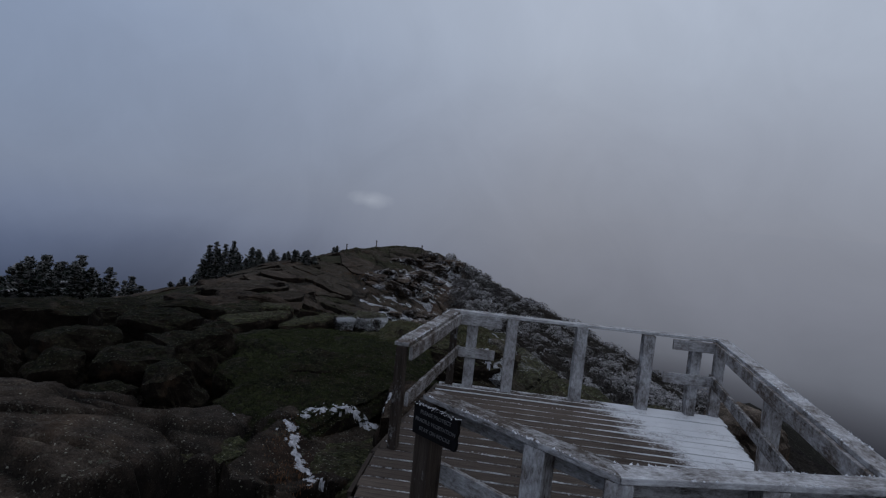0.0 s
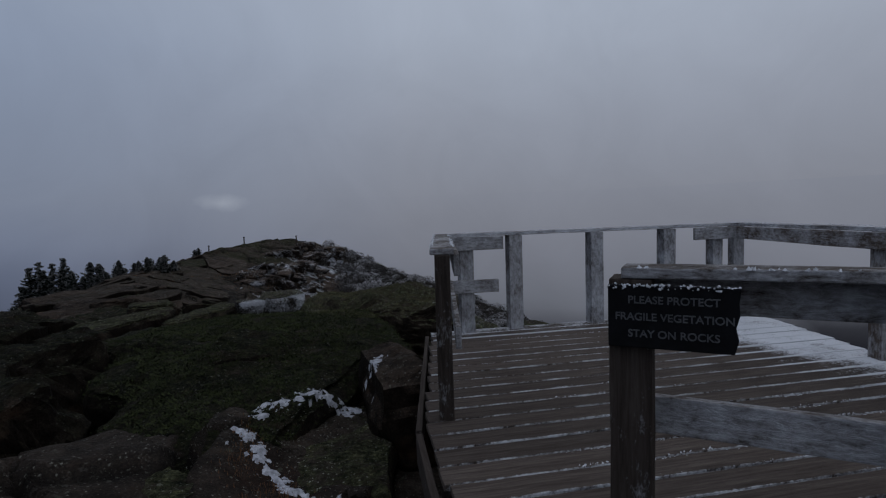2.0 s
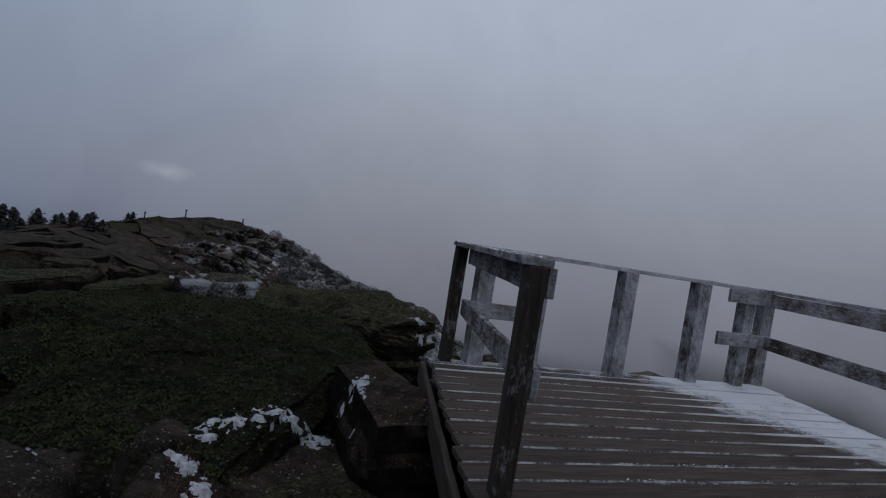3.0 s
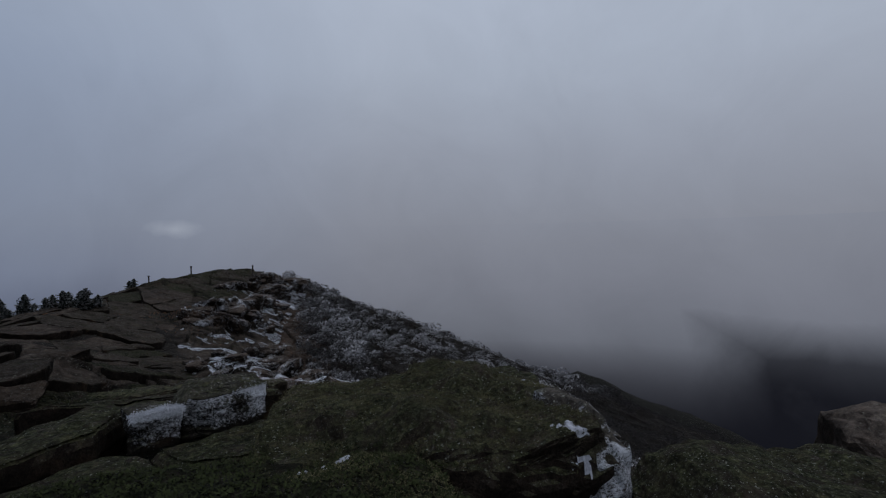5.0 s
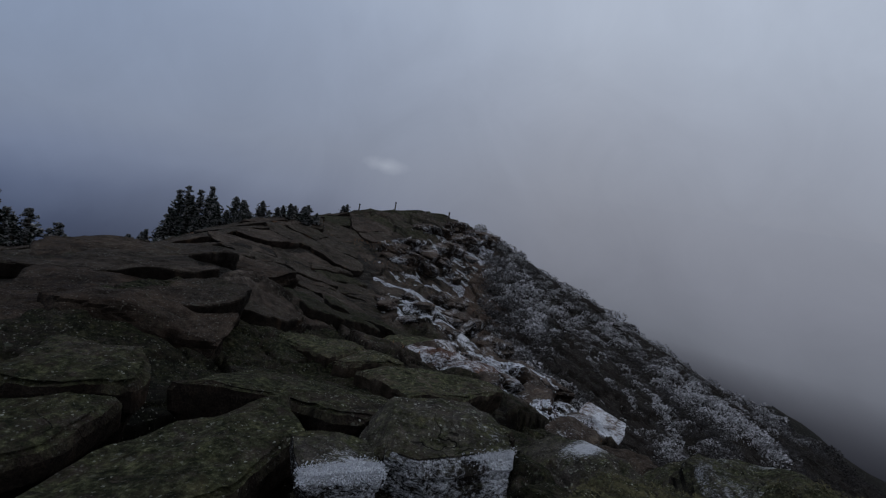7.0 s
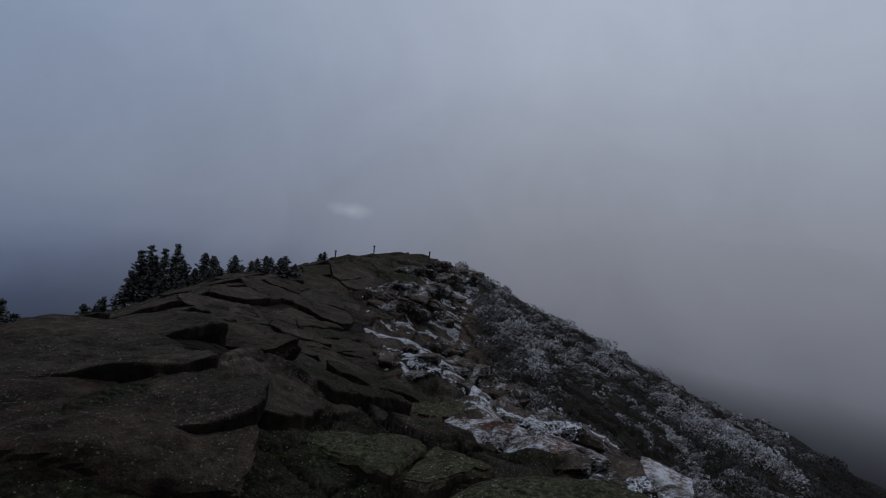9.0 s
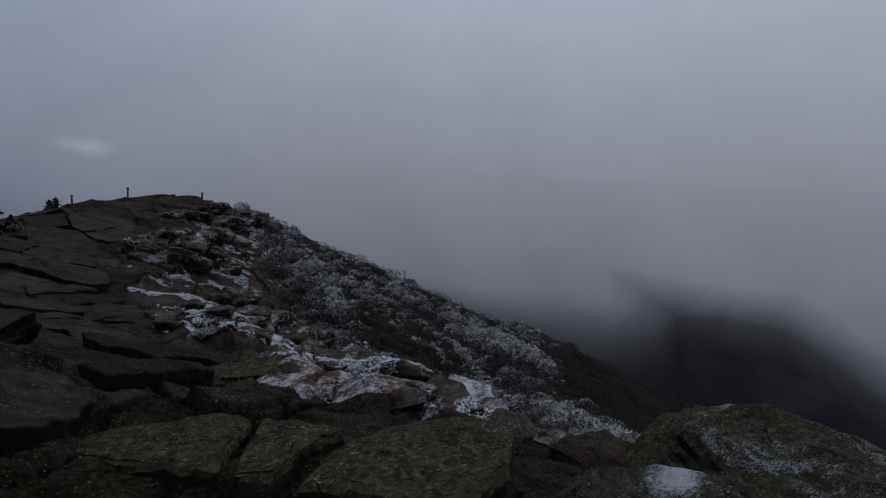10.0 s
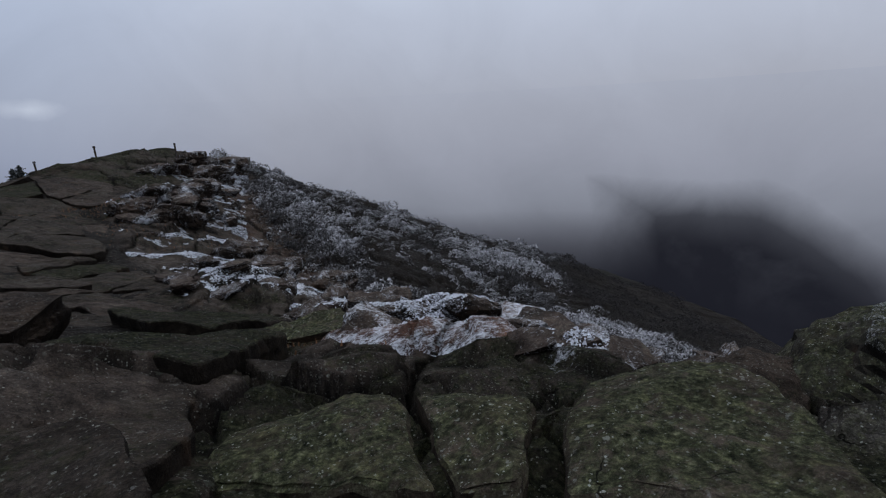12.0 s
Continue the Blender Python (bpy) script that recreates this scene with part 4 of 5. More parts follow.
def coat(ob, amounts, mat=ROCK_GROUND):
    """Give a rock its own moss and frost: amounts(place, normal) returns both."""
    me = ob.data
    to, turn = ob.matrix_basis, ob.matrix_basis.to_3x3()
    vals = [amounts(to @ v.co, turn @ v.normal) for v in me.vertices]
    for k, nm in enumerate(("moss", "frost")):
        at = me.attributes.new(nm, "FLOAT", "POINT")
        at.data.foreach_set("value", np.array([v[k] for v in vals], np.float32))
    me.materials.clear()
    me.materials.append(mat)


TURFY = "broad rock hump covered in dark green moss and turf"
plate("mossy_hump", ((-2.3, 4.95), (-2.75, 5.2), (-3.0, 5.9), (-3.55, 6.35), (-3.5, 7.0), (-4.25, 7.7), (-4.2, 8.6), (-4.95, 9.3), (-4.7, 10.1), (-3.6, 10.75), (-2.2, 10.9), (-0.95, 10.5), (-0.6, 8.5), (-1.2, 7.6), (-1.75, 6.3)), -0.42, 0.9, ROCK_TURF,
      TURFY, 3, "", 0.2, (0, 0.03), 0.3, 0.03, 150, 0.16, 16)
rock("mossy_hump", -0.75, 11.6, -0.30, (1.55, 1.75, 0.9), -15, ROCK_TURF_DRY, TURFY, 4, "", 0.55, 5, 0.09, 30)
rock("mossy_hump", -2.55, 8.2, -0.20, (0.85, 0.75, 0.42), 12, ROCK_TURF, "low mossy swell with a dark fold beneath it", 9, "", 0.8, 4, 0.06, 24)
edge = rock("boulder", 0.42, 10.9, -0.36, (0.34, 0.55, 0.7), 10, ROCK_RIME, "frost-plastered boulder on the edge of a mossy hump", 5, "", 0.3, 8, 0.08, 18)
coat(edge, lambda p, n: (0.4, 0.60 if n.z < 0.75 else 0.4), ROCK_COAT)
rock("boulder", 1.95, 10.35, -0.95, (1.05, 1.1, 0.9), 25, ROCK_MOSSY, "dark mossy boulder below the platform", 6, "", 0.4, 8, 0.06)
rock("boulder", 3.9, 10.9, -1.35, (0.9, 0.8, 0.8), 60, ROCK_MOSSY, "lichen-covered boulder with rime along its edges", 61, "", 0.4, 8, 0.06)
rock("boulder", 6.3, 12.1, -1.42, (0.9, 0.9, 1.3), 40, ROCK_PALE, "tall pale granite boulder", 7, "", 0.75, 9, 0.05)
rock("boulder", -0.86, 6.85, -0.16, (0.40, 0.85, 0.75), 8, ROCK_BARE, "dark bare boulder against the platform's corner", 8, "", 0.4, 8, 0.05)
# the split block with rimed faces
FACE = Vector((0.5, -0.86, 0))


def split_half(x, y, top, half, turn, seed, label, patch, end):
    ob = rock("split_block", x, y, top, half, turn, ROCK_RIME, label, seed, "split block", 0.2, 2, 0.034, 26, under=0.05)
    back = ob.matrix_basis.inverted()

    def amounts(p, n):
        front, q = n.dot(FACE), back @ p
        f = 0.32 + 0.28 * math.exp(-((p - patch).length / 0.22) ** 2)
        if n.z < 0.6 and front > 0.3:
            f = 0.66 - 0.3 * max(0.0, (top - 0.28 - p.z) / 0.15)
        if n.x < -0.55 and n.z < 0.6:
            f = end
        brow = math.hypot(q.y + half[1], q.z - half[2])
        return 0.72, f + 0.42 * math.exp(-(brow / 0.055) ** 2)

    coat(ob, amounts, ROCK_COAT)
    # knobs of rime along the brow of the face
    rnd, tris = random.Random(seed), []
    for v in ob.data.vertices:
        if math.hypot(v.co.y + half[1], v.co.z - half[2]) > 0.06:
            continue
        for _ in range(7):
            b = v.co + Vector((rnd.gauss(0, 0.012), rnd.gauss(0, 0.014), rnd.gauss(0, 0.014)))
            r = rnd.uniform(0.003, 0.008)
            ring = [b + Vector((r * math.cos(q), -0.3 * r, r * math.sin(q))) for q in (0.3, 2.3, 4.4)]
            tip = b + v.normal * rnd.uniform(0.003, 0.009)
            for q in range(3):
                tris.append(np.array([ring[q], ring[(q + 1) % 3], tip]))
    crust = new("rime", soup("rime", tris, RIME))
    crust.parent = ob
    tagged(crust, "crust of white rime along the brow", kind="stuff")


split_half(-3.375, 12.31, -0.33, (0.235, 0.21, 0.21), 29, 10, "smaller half of a split granite block with rimed face", Vector((-3.3, 12.2, -0.33)), 0.62)
split_half(-2.86, 12.75, -0.30, (0.43, 0.34, 0.23), 31, 11, "larger half of a split granite block with rimed face", Vector((-2.6, 12.8, -0.27)), 0.3)
SLAB = "thick granite slab with moss and lichen on top"
BARE = "worn bare granite slab with open joints"
for k, (top, mat, dome, thick, outline) in enumerate((
    (-0.44, ROCK_MOSSY, 0.03, 0.5, ((-4.62, 11.25), (-4.72, 12.0), (-4.02, 13.05), (-3.70, 12.55), (-3.78, 12.0), (-4.25, 11.25))),
    (-0.40, ROCK_MOSSY, 0.03, 0.5, ((-6.1, 11.3), (-5.6, 12.0), (-4.86, 12.4), (-4.78, 11.9), (-5.0, 11.4), (-5.4, 10.8))),
    (-0.32, ROCK_MOSSY, 0.05, 0.6, ((-5.55, 12.15), (-5.84, 13.0), (-5.15, 13.1), (-4.85, 12.6))),
    (-0.55, ROCK_MOSSY, 0.03, 0.4, ((-5.0, 10.1), (-4.3, 11.05), (-3.65, 11.62), (-3.22, 11.55), (-2.95, 11.1), (-3.6, 10.6))),
    (-0.60, ROCK_BARE, 0.05, 0.6, ((-6.9, 12.9), (-8.4, 15.3), (-7.7, 16.3), (-7.0, 15.7), (-6.3, 14.4))),
    (-0.66, ROCK_BARE, 0.06, 0.6, ((-8.9, 15.6), (-10.4, 17.5), (-9.0, 18.6), (-7.9, 17.2))),
    (-0.28, ROCK_MOSSY, 0.03, 0.5, ((-3.25, 4.25), (-2.95, 5.6), (-2.6, 5.45), (-2.25, 5.0), (-2.6, 3.95))),
    (-0.42, ROCK_BARE, 0.03, 0.4, ((-2.9, 3.2), (-2.4, 4.05), (-2.05, 4.75), (-1.5, 4.5), (-1.25, 3.6), (-1.9, 2.9))),
    (-0.62, ROCK_MOSSY, 0.03, 0.4, ((-2.1, 5.75), (-1.15, 6.55), (-0.98, 6.1), (-1.15, 5.05), (-1.6, 5.05))),
    (-0.60, ROCK_MOSSY, 0.03, 0.3, ((-3.2, 11.8), (-2.75, 12.15), (-2.35, 12.4), (-1.95, 12.2), (-2.35, 11.5), (-2.9, 11.45))))):
    cx, cy = sum(p[0] for p in outline) / len(outline), sum(p[1] for p in outline) / len(outline)
    outline = [(cx + 1.07 * (px - cx), cy + 1.07 * (py - cy)) for px, py in outline]
    plate("rock_slab", outline, top, thick, mat, BARE if mat is ROCK_BARE else SLAB, 300 + k, "granite slabs", dome)
for k, outline in enumerate((((-5.68, 16.5), (-5.42, 17.2), (-4.45, 17.25), (-4.30, 16.9), (-4.52, 15.6)), ((-4.18, 16.75), (-3.78, 16.6), (-3.50, 16.2), (-4.20, 15.4), (-4.42, 15.55)),
                             ((-4.08, 15.25), (-3.46, 16.0), (-3.0, 16.2), (-2.5, 16.05), (-2.2, 15.7), (-2.62, 14.95), (-3.25, 14.35)), ((-6.42, 16.6), (-6.33, 17.35), (-5.86, 17.85), (-5.75, 17.4), (-6.0, 16.5)),
                             ((-7.5, 18.1), (-6.85, 19.0), (-6.3, 17.8), (-6.5, 16.8), (-7.35, 16.1)))):
    cy = sum(p[1] for p in outline) / len(outline)
    plate("rock_slab", outline, -1.1 - 0.22 * (cy - 15.8), 0.55, ROCK_LICHEN, "flat granite slab with green moss and pale lichen specks", 340 + k, "granite slabs", 0.04, (0, -0.22), 0.16, 0.03, 100, 0.07)
plate("rock_slab", ((-4.6, 14.15), (-3.8, 14.5), (-2.8, 14.3), (-2.2, 13.75), (-3.0, 13.2), (-3.65, 12.85), (-3.95, 13.2), (-4.8, 12.85), (-4.9, 13.5)), -0.62, 0.6, ROCK_MOSSY, SLAB, 320, "granite slabs", 0.03, (0, -0.34))
for k, (top, outline) in enumerate((
    (-0.02, ((-5.5, 2.5), (-5.8, 4.1), (-4.5, 4.85), (-3.4, 4.25), (-3.25, 3.2), (-4.2, 2.2))), (0.10, ((-3.0, 1.1), (-4.1, 1.95), (-3.2, 3.0), (-2.45, 2.9), (-1.95, 1.9))),
    (0.08, ((-7.4, 3.5), (-7.3, 5.2), (-6.0, 5.45), (-5.95, 4.3), (-5.75, 2.9))), (-0.16, ((-4.35, 5.0), (-3.4, 5.35), (-3.05, 5.0), (-3.3, 4.4))))):
    plate("rock_slab", outline, top, 0.5, ROCK_WARM, "broad flat slab of brown weathered granite", 420 + k, "granite slabs", 0.05, (-0.04, -0.02), 0.08, 0.04, 110, 0.05, 14)
for k, (x, y, top, hx, hy, hz, turn, mat) in enumerate((
    (-5.1, 18.6, -1.95, 0.9, 0.55, 0.4, -8, ROCK_BARE),
    (-4.3, 21.45, -2.42, 0.66, 0.55, 0.42, -5, ROCK_LICHEN), (-5.2, 20.3, -2.62, 0.8, 0.4, 0.35, -4, ROCK_BARE), (-3.4, 20.2, -2.75, 0.7, 0.4, 0.4, 5, ROCK_BARE),
    (-9.8, 18.8, -0.95, 1.5, 1.1, 0.6, 5, ROCK_BARE), (-8.1, 20.3, -1.2, 0.9, 0.7, 0.5, -10, ROCK_BARE),
    (-6.3, 14.6, -0.5, 0.9, 0.7, 0.5, 25, ROCK_BARE), (-7.9, 13.6, -0.6, 1.1, 0.8, 0.5, 0, ROCK_BARE))):
    rock("rock_slab", x, y, top, (hx, hy, hz), turn, mat, SLAB if mat is not ROCK_BARE else "worn bare granite slab with open joints", 20 + k, "granite slabs", 0.16, 6, 0.045, 22 if k < 8 else 14)
for k, (x, y, top, hx, hy, hz, turn) in enumerate((
    (-3.85, 6.15, 0.08, 0.36, 0.5, 0.55, 15), (-4.85, 6.75, 0.02, 0.5, 0.5, 0.5, 40), (-5.9, 7.1, 0.10, 0.65, 0.5, 0.5, -20), (-6.7, 5.9, 0.32, 0.8, 0.7, 0.6, 10), (-4.9, 8.2, -0.05, 0.7, 0.55, 0.5, 60),
    (-6.2, 8.9, 0.0, 0.8, 0.6, 0.6, 0), (-7.6, 8.0, 0.15, 0.9, 0.7, 0.6, 30), (-5.2, 9.4, -0.15, 0.5, 0.45, 0.5, 75), (-8.0, 10.4, -0.25, 1.0, 0.8, 0.6, -30), (-4.4, 5.5, -0.1, 0.4, 0.35, 0.4, 5),
    (-5.5, 6.1, 0.0, 0.4, 0.4, 0.4, 50), (-7.2, 11.9, -0.3, 0.8, 0.7, 0.5, 20), (-9.2, 13.0, -0.8, 1.1, 0.8, 0.6, -15))):
    rock("boulder", x, y, top, (hx, hy, hz + 0.3), turn, ROCK_BOULDER, "rounded mossy boulder among others on the summit", 60 + k, "summit boulders", 0.35, 7, 0.06)
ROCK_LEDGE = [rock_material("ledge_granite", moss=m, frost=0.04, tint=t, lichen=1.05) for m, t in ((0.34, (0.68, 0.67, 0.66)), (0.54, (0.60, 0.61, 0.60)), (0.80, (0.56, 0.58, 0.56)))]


def clipped(poly, px, py, nx, ny):
    """The side of a polygon that lies behind a line."""
    out = []
    for (ax, ay), (bx, by) in zip(poly, poly[1:] + poly[:1]):
        da, db = (ax - px) * nx + (ay - py) * ny, (bx - px) * nx + (by - py) * ny
        if da <= 0:
            out.append((ax, ay))
        if da * db < 0:
            f = da / (da - db)
            out.append((ax + f * (bx - ax), ay + f * (by - ay)))
    return out


def bedrock_plates():
    """Joint-bounded plates of the hillside, each lying a little higher, lower or steeper than its neighbours."""
    rnd = random.Random(77)
    c, s = math.cos(1.0), math.sin(1.0)
    hubs = {}
    for i in range(-30, 40):
        for j in range(-30, 50):
            u, v = (i + rnd.uniform(-0.48, 0.48)) * 2.2, (j + rnd.uniform(-0.48, 0.48)) * 1.35
            if rnd.random() < 0.66:
                hubs[i, j] = (c * u - s * v, s * u + c * v)
    for (i, j), (x, y) in hubs.items():
        drop = rnd.random()
        if plated(np.array(x), np.array(y)) < 0.6 or drop < 0.05:
            continue
        poly = [(x - 5, y - 5), (x + 5, y - 5), (x + 5, y + 5), (x - 5, y + 5)]
        gap = rnd.uniform(0.004, 0.02) + 0.05 * (rnd.random() < 0.12)
        for di in range(-3, 4):
            for dj in range(-3, 4):
                if (di or dj) and (i + di, j + dj) in hubs:
                    hx, hy = hubs[i + di, j + dj]
                    dx, dy = hx - x, hy - y
                    r = math.hypot(dx, dy)
                    poly = clipped(poly, (x + hx) / 2 - dx / r * gap, (y + hy) / 2 - dy / r * gap, dx, dy)
        if len(poly) < 3:
            continue
        z = [float(lie_of_land(np.array(x + a), np.array(y + b))[0]) for a, b in ((0, 0), (0.5, 0), (-0.5, 0), (0, 0.5), (0, -0.5))]
        slope = (z[1] - z[2] + rnd.gauss(0, 0.014), z[3] - z[4] + rnd.gauss(0, 0.016))
        top = z[0] + 0.22 * float(value_noise(np.array(x * 0.22), np.array(y * 0.22), 61, 3)) + rnd.gauss(-0.03, 0.02) + (0.09 if rnd.random() < 0.10 else 0)
        near = y < 27
        green = noise.noise(Vector((x * 0.25, y * 0.25, 3))) + 0.5 * math.exp(-((y - 18) / 5) ** 2) + rnd.gauss(0, 0.25)
        mat = ROCK_LEDGE[2 if green > 0.45 else 1 if green > 0.0 else 0]
        plate("rock_slab", poly, top, 0.5, mat, "weathered granite bedrock plate between open joints", 500 + i * 37 + j, "bedrock plates", rnd.uniform(0.0, 0.05), slope, 0.06, 0.034,
              84 if near else 52, 0.03, 9 if near else 6)


bedrock_plates()
lichened = rock("boulder", -1.30, 14.42, -1.26, (0.78, 1.12, 0.85), 29, ROCK_LICHEN, "large lichen-covered boulder with a white frost streak", 81, "", 0.22, 5, 0.045, 26, (0, -24), under=0.1)
rim = Vector((-0.48, 0.88, 0))


def streaked(p, n):
    along, back = (p - Vector((-1.38, 14.61, -1.3))).dot(rim), (p - Vector((-1.38, 14.61, -1.3))).dot(Vector((0.88, 0.48, 0)))
    f = 0.34 + 0.50 * math.exp(-((along - 0.05) / 0.24) ** 2 - ((back - 0.02) / 0.34) ** 2) + 0.22 * math.exp(-((along + 0.5) / 0.3) ** 2 - ((back + 0.1) / 0.2) ** 2)
    if back > 0.52 and n.z > 0.1 and along < 0.35:
        f = 0.72
    if along < -0.98 and n.z > 0.0:
        f = 0.75
    return 0.62, f


coat(lichened, streaked, ROCK_COAT)
crested = rock("boulder", 1.15, 15.1, -1.58, (1.35, 1.85, 1.3), 25, ROCK_LICHEN, "big mossy boulder with a rimed crest", 82, "", 0.95, 4, 0.08, 26, (0, -14), under=0)
coat(crested, lambda p, n: (0.8, 0.55 if p.z > -1.62 + 0.14 * noise.noise(p * 2.0) else 0.22), ROCK_COAT)
rock("boulder", -0.4, 16.6, -2.15, (0.6, 0.6, 0.6), 15, ROCK_BARE, "small dark boulder in the gap between large ones", 83, "", 0.4, 8, 0.06)
rock("ice_slab", 1.05, 23.0, -4.0, (0.62, 0.42, 0.22), -12, ROCK_ICE, "smooth tilted slab under clear ice and snow", 84, "", 0.3, 6, 0.03, 14, (22, 18))


def mound(name, x0, y0, rx0, ry0, turn, lift, mat, label, seed, cell=0.07):
    """A bank of turf swelling out of the ground, ragged at its foot."""
    c, s = math.cos(turn), math.sin(turn)
    n = int(1.25 * max(rx0, ry0) / cell)
    g = np.arange(-n, n + 1) * cell
    me, X, Y, Z = grid_mesh(name, g, g, lambda X, Y: X * 0)
    px, py = x0 + X, y0 + Y
    r = np.hypot((c * X + s * Y) / rx0, (c * Y - s * X) / ry0) + 0.22 * value_noise(px * 1.3, py * 1.3, seed, 3)
    swell = np.clip(1.15 - r, -0.3, 1)
    z = land(px, py) + lift * (1 - np.exp(-np.maximum(swell, 0) / 0.3)) + np.minimum(swell, 0) * 0.6 - 0.04
    z = z + swell.clip(0, 1) * (0.10 * value_noise(px * 1.8, py * 2.6, seed + 10, 3) + 0.05 * value_noise(px * 8, py * 8, seed + 20, 2))
    me.vertices.foreach_set("co", np.stack([px, py, z], -1).ravel().astype(np.float32))
    me.update()
    me.materials.append(mat)
    return tagged(new(name, me), label, "turf")


mound("turf_bank", -2.75, 20.1, 1.25, 1.75, 0.3, 0.34, FROSTED_TURF, "bank of reddish-brown dead turf crusted with frost", 360)
SNOWY = "rock plastered with wind-blown rime"
for k, (x, y, top, hx, hy, hz, turn) in enumerate((
    (-2.0, 22.4, -2.95, 1.25, 0.38, 0.4, -14), (-0.4, 23.6, -3.5, 0.7, 0.4, 0.4, 10), (-3.7, 23.6, -3.0, 0.6, 0.35, 0.35, -20), (-4.0, 29.0, -3.95, 0.7, 0.5, 0.45, 10), (-5.7, 29.8, -3.2, 0.35, 0.35, 0.5, 0),
    (-6.4, 33.9, -4.25, 0.8, 0.35, 0.3, -10), (-8.3, 38.2, -3.7, 0.8, 0.5, 0.7, 0), (-6.4, 43.9, -2.35, 1.3, 0.9, 0.9, 10), (-8.8, 40.4, -2.5, 1.0, 0.7, 0.7, -5), (-3.6, 34.0, -4.6, 1.3, 0.6, 0.6, -25),
    (-2.0, 31.0, -4.7, 1.1, 0.6, 0.6, -20), (-4.6, 37.0, -4.4, 1.2, 0.6, 0.6, -25), (-6.0, 49.0, -2.6, 1.3, 0.9, 0.8, 0), (-5.0, 54.0, -2.2, 1.5, 1.0, 0.8, 0), (-6.4, 57.5, -1.3, 1.2, 0.9, 0.6, 15),
    (-3.5, 58.5, -2.0, 1.4, 0.9, 0.8, -10), (-1.4, 26.5, -4.2, 0.9, 0.5, 0.5, -15), (0.6, 19.2, -3.2, 0.5, 0.4, 0.4, 20), (-0.9, 18.9, -2.9, 0.5, 0.35, 0.35, -10), (1.5, 18.3, -3.0, 0.45, 0.4, 0.4, 0))):
    rock("rimed_rock", x, y, top, (hx, hy, hz), turn, ROCK_SNOW, SNOWY, 100 + k, "rimed rocks", 0.25, 8, 0.09)

# smaller rimed stones scattered down the windward edge
stones = [rock_mesh(140 + k, (0.42, 0.34, 0.22), 0.2, 9, 0.06, 6) for k in range(6)]
for me in stones:
    me.materials.append(ROCK_SNOW)
rnd = random.Random(9)
made = 0
while made < 110:
    y = 17 + 43 * rnd.random() ** 0.8
    x = float(np.interp(y, RIME_Y, RIME_X)) + rnd.gauss(2.2, 1.2)
    if value_noise(np.array([x * 0.3]), np.array([y * 0.3]), 170, 2)[0] < -0.12:
        continue
    s = rnd.uniform(0.5, 1.5) * (1 + (y - 17) * 0.012)
    ob = new("rimed_stone", stones[made % 6])
    ob.matrix_basis = pose(x, y, float(land(x, y)) + 0.02, rnd.uniform(-25, 25), rnd.uniform(-25, 25), rnd.uniform(0, 360)) @ Matrix.Diagonal((s * rnd.uniform(0.7, 1.8), s, s * rnd.uniform(0.6, 1.3), 1))
    tagged(ob, "jagged stone coated with white rime", "stone", "rimed stones")
    made += 1

# rime and old snow in the joints beside the platform


OLD_SNOW = plain_material("old_snow", (0.32, 0.325, 0.35), 0.7, 0.5, 18)


def snow_patch(points, seed, width):
    """A thin ragged crust lying along a joint."""
    bm = bmesh.new()
    cell = 0.022
    made = {}

    def cover(x, y):
        best = 9.0
        for (x0, y0), (x1, y1) in zip(points, points[1:]):
            t = min(1, max(0, ((x - x0) * (x1 - x0) + (y - y0) * (y1 - y0)) / ((x1 - x0) ** 2 + (y1 - y0) ** 2)))
            best = min(best, math.hypot(x - x0 - t * (x1 - x0), y - y0 - t * (y1 - y0)))
        q = Vector((x, y, seed))
        return 0.62 - best / (width * 1.6) + 0.9 * noise.noise(q * 9) + 0.8 * noise.noise(q * 26)

    def corner(i, j):
        if (i, j) not in made:
            x, y = i * cell, j * cell
            c = cover(x, y)
            jit = noise.noise_vector(Vector((x * 30, y * 30, seed))) * 0.012
            made[i, j] = bm.verts.new((x + jit.x, y + jit.y, height_at(x, y) - 0.012 + min(max(c, 0), 0.7) * 0.045 + abs(jit.z) * 0.3))
        return made[i, j]

    px, py = [p[0] for p in points], [p[1] for p in points]
    for i in range(int((min(px) - 2.5 * width) / cell), int((max(px) + 2.5 * width) / cell)):
        for j in range(int((min(py) - 2.5 * width) / cell), int((max(py) + 2.5 * width) / cell)):
            if cover((i + 0.5) * cell, (j + 0.5) * cell) > 0.18:
                bm.faces.new((corner(i, j), corner(i + 1, j), corner(i + 1, j + 1), corner(i, j + 1)))
    for f in list(bm.faces):
        if max(v.co.z for v in f.verts) - min(v.co.z for v in f.verts) > 0.12:
            bm.faces.remove(f)
    ob = part("snow_patch", bm, OLD_SNOW)
    return tagged(ob, "crusty patch of old snow and rime in a joint", "snow", "snow patches", "stuff")


view = bpy.context.evaluated_depsgraph_get()
view.update()


def height_at(x, y):
    """The top of whatever rock lies here."""
    hit, place, *_ = scene.ray_cast(view, Vector((x, y, 0.9)), Vector((0, 0, -1)))
    return place.z if hit else float(land(x, y))


snow_patch([(-2.15, 6.35), (-1.7, 6.75), (-1.2, 6.95)], 1, 0.09)
snow_patch([(-1.15, 6.6), (-1.05, 7.0)], 2, 0.07)
snow_patch([(-2.25, 6.0), (-1.85, 5.4), (-1.4, 4.85)], 3, 0.09)
snow_patch([(-3.0, 6.1), (-2.85, 5.8)], 4, 0.02)
snow_patch([(-2.2, 12.35), (-1.95, 12.6)], 5, 0.03)
snow_patch([(0.2, 10.5), (0.45, 10.0), (0.6, 9.6)], 7, 0.09)
snow_patch([(-1.9, 10.35), (-1.5, 10.55)], 8, 0.03)
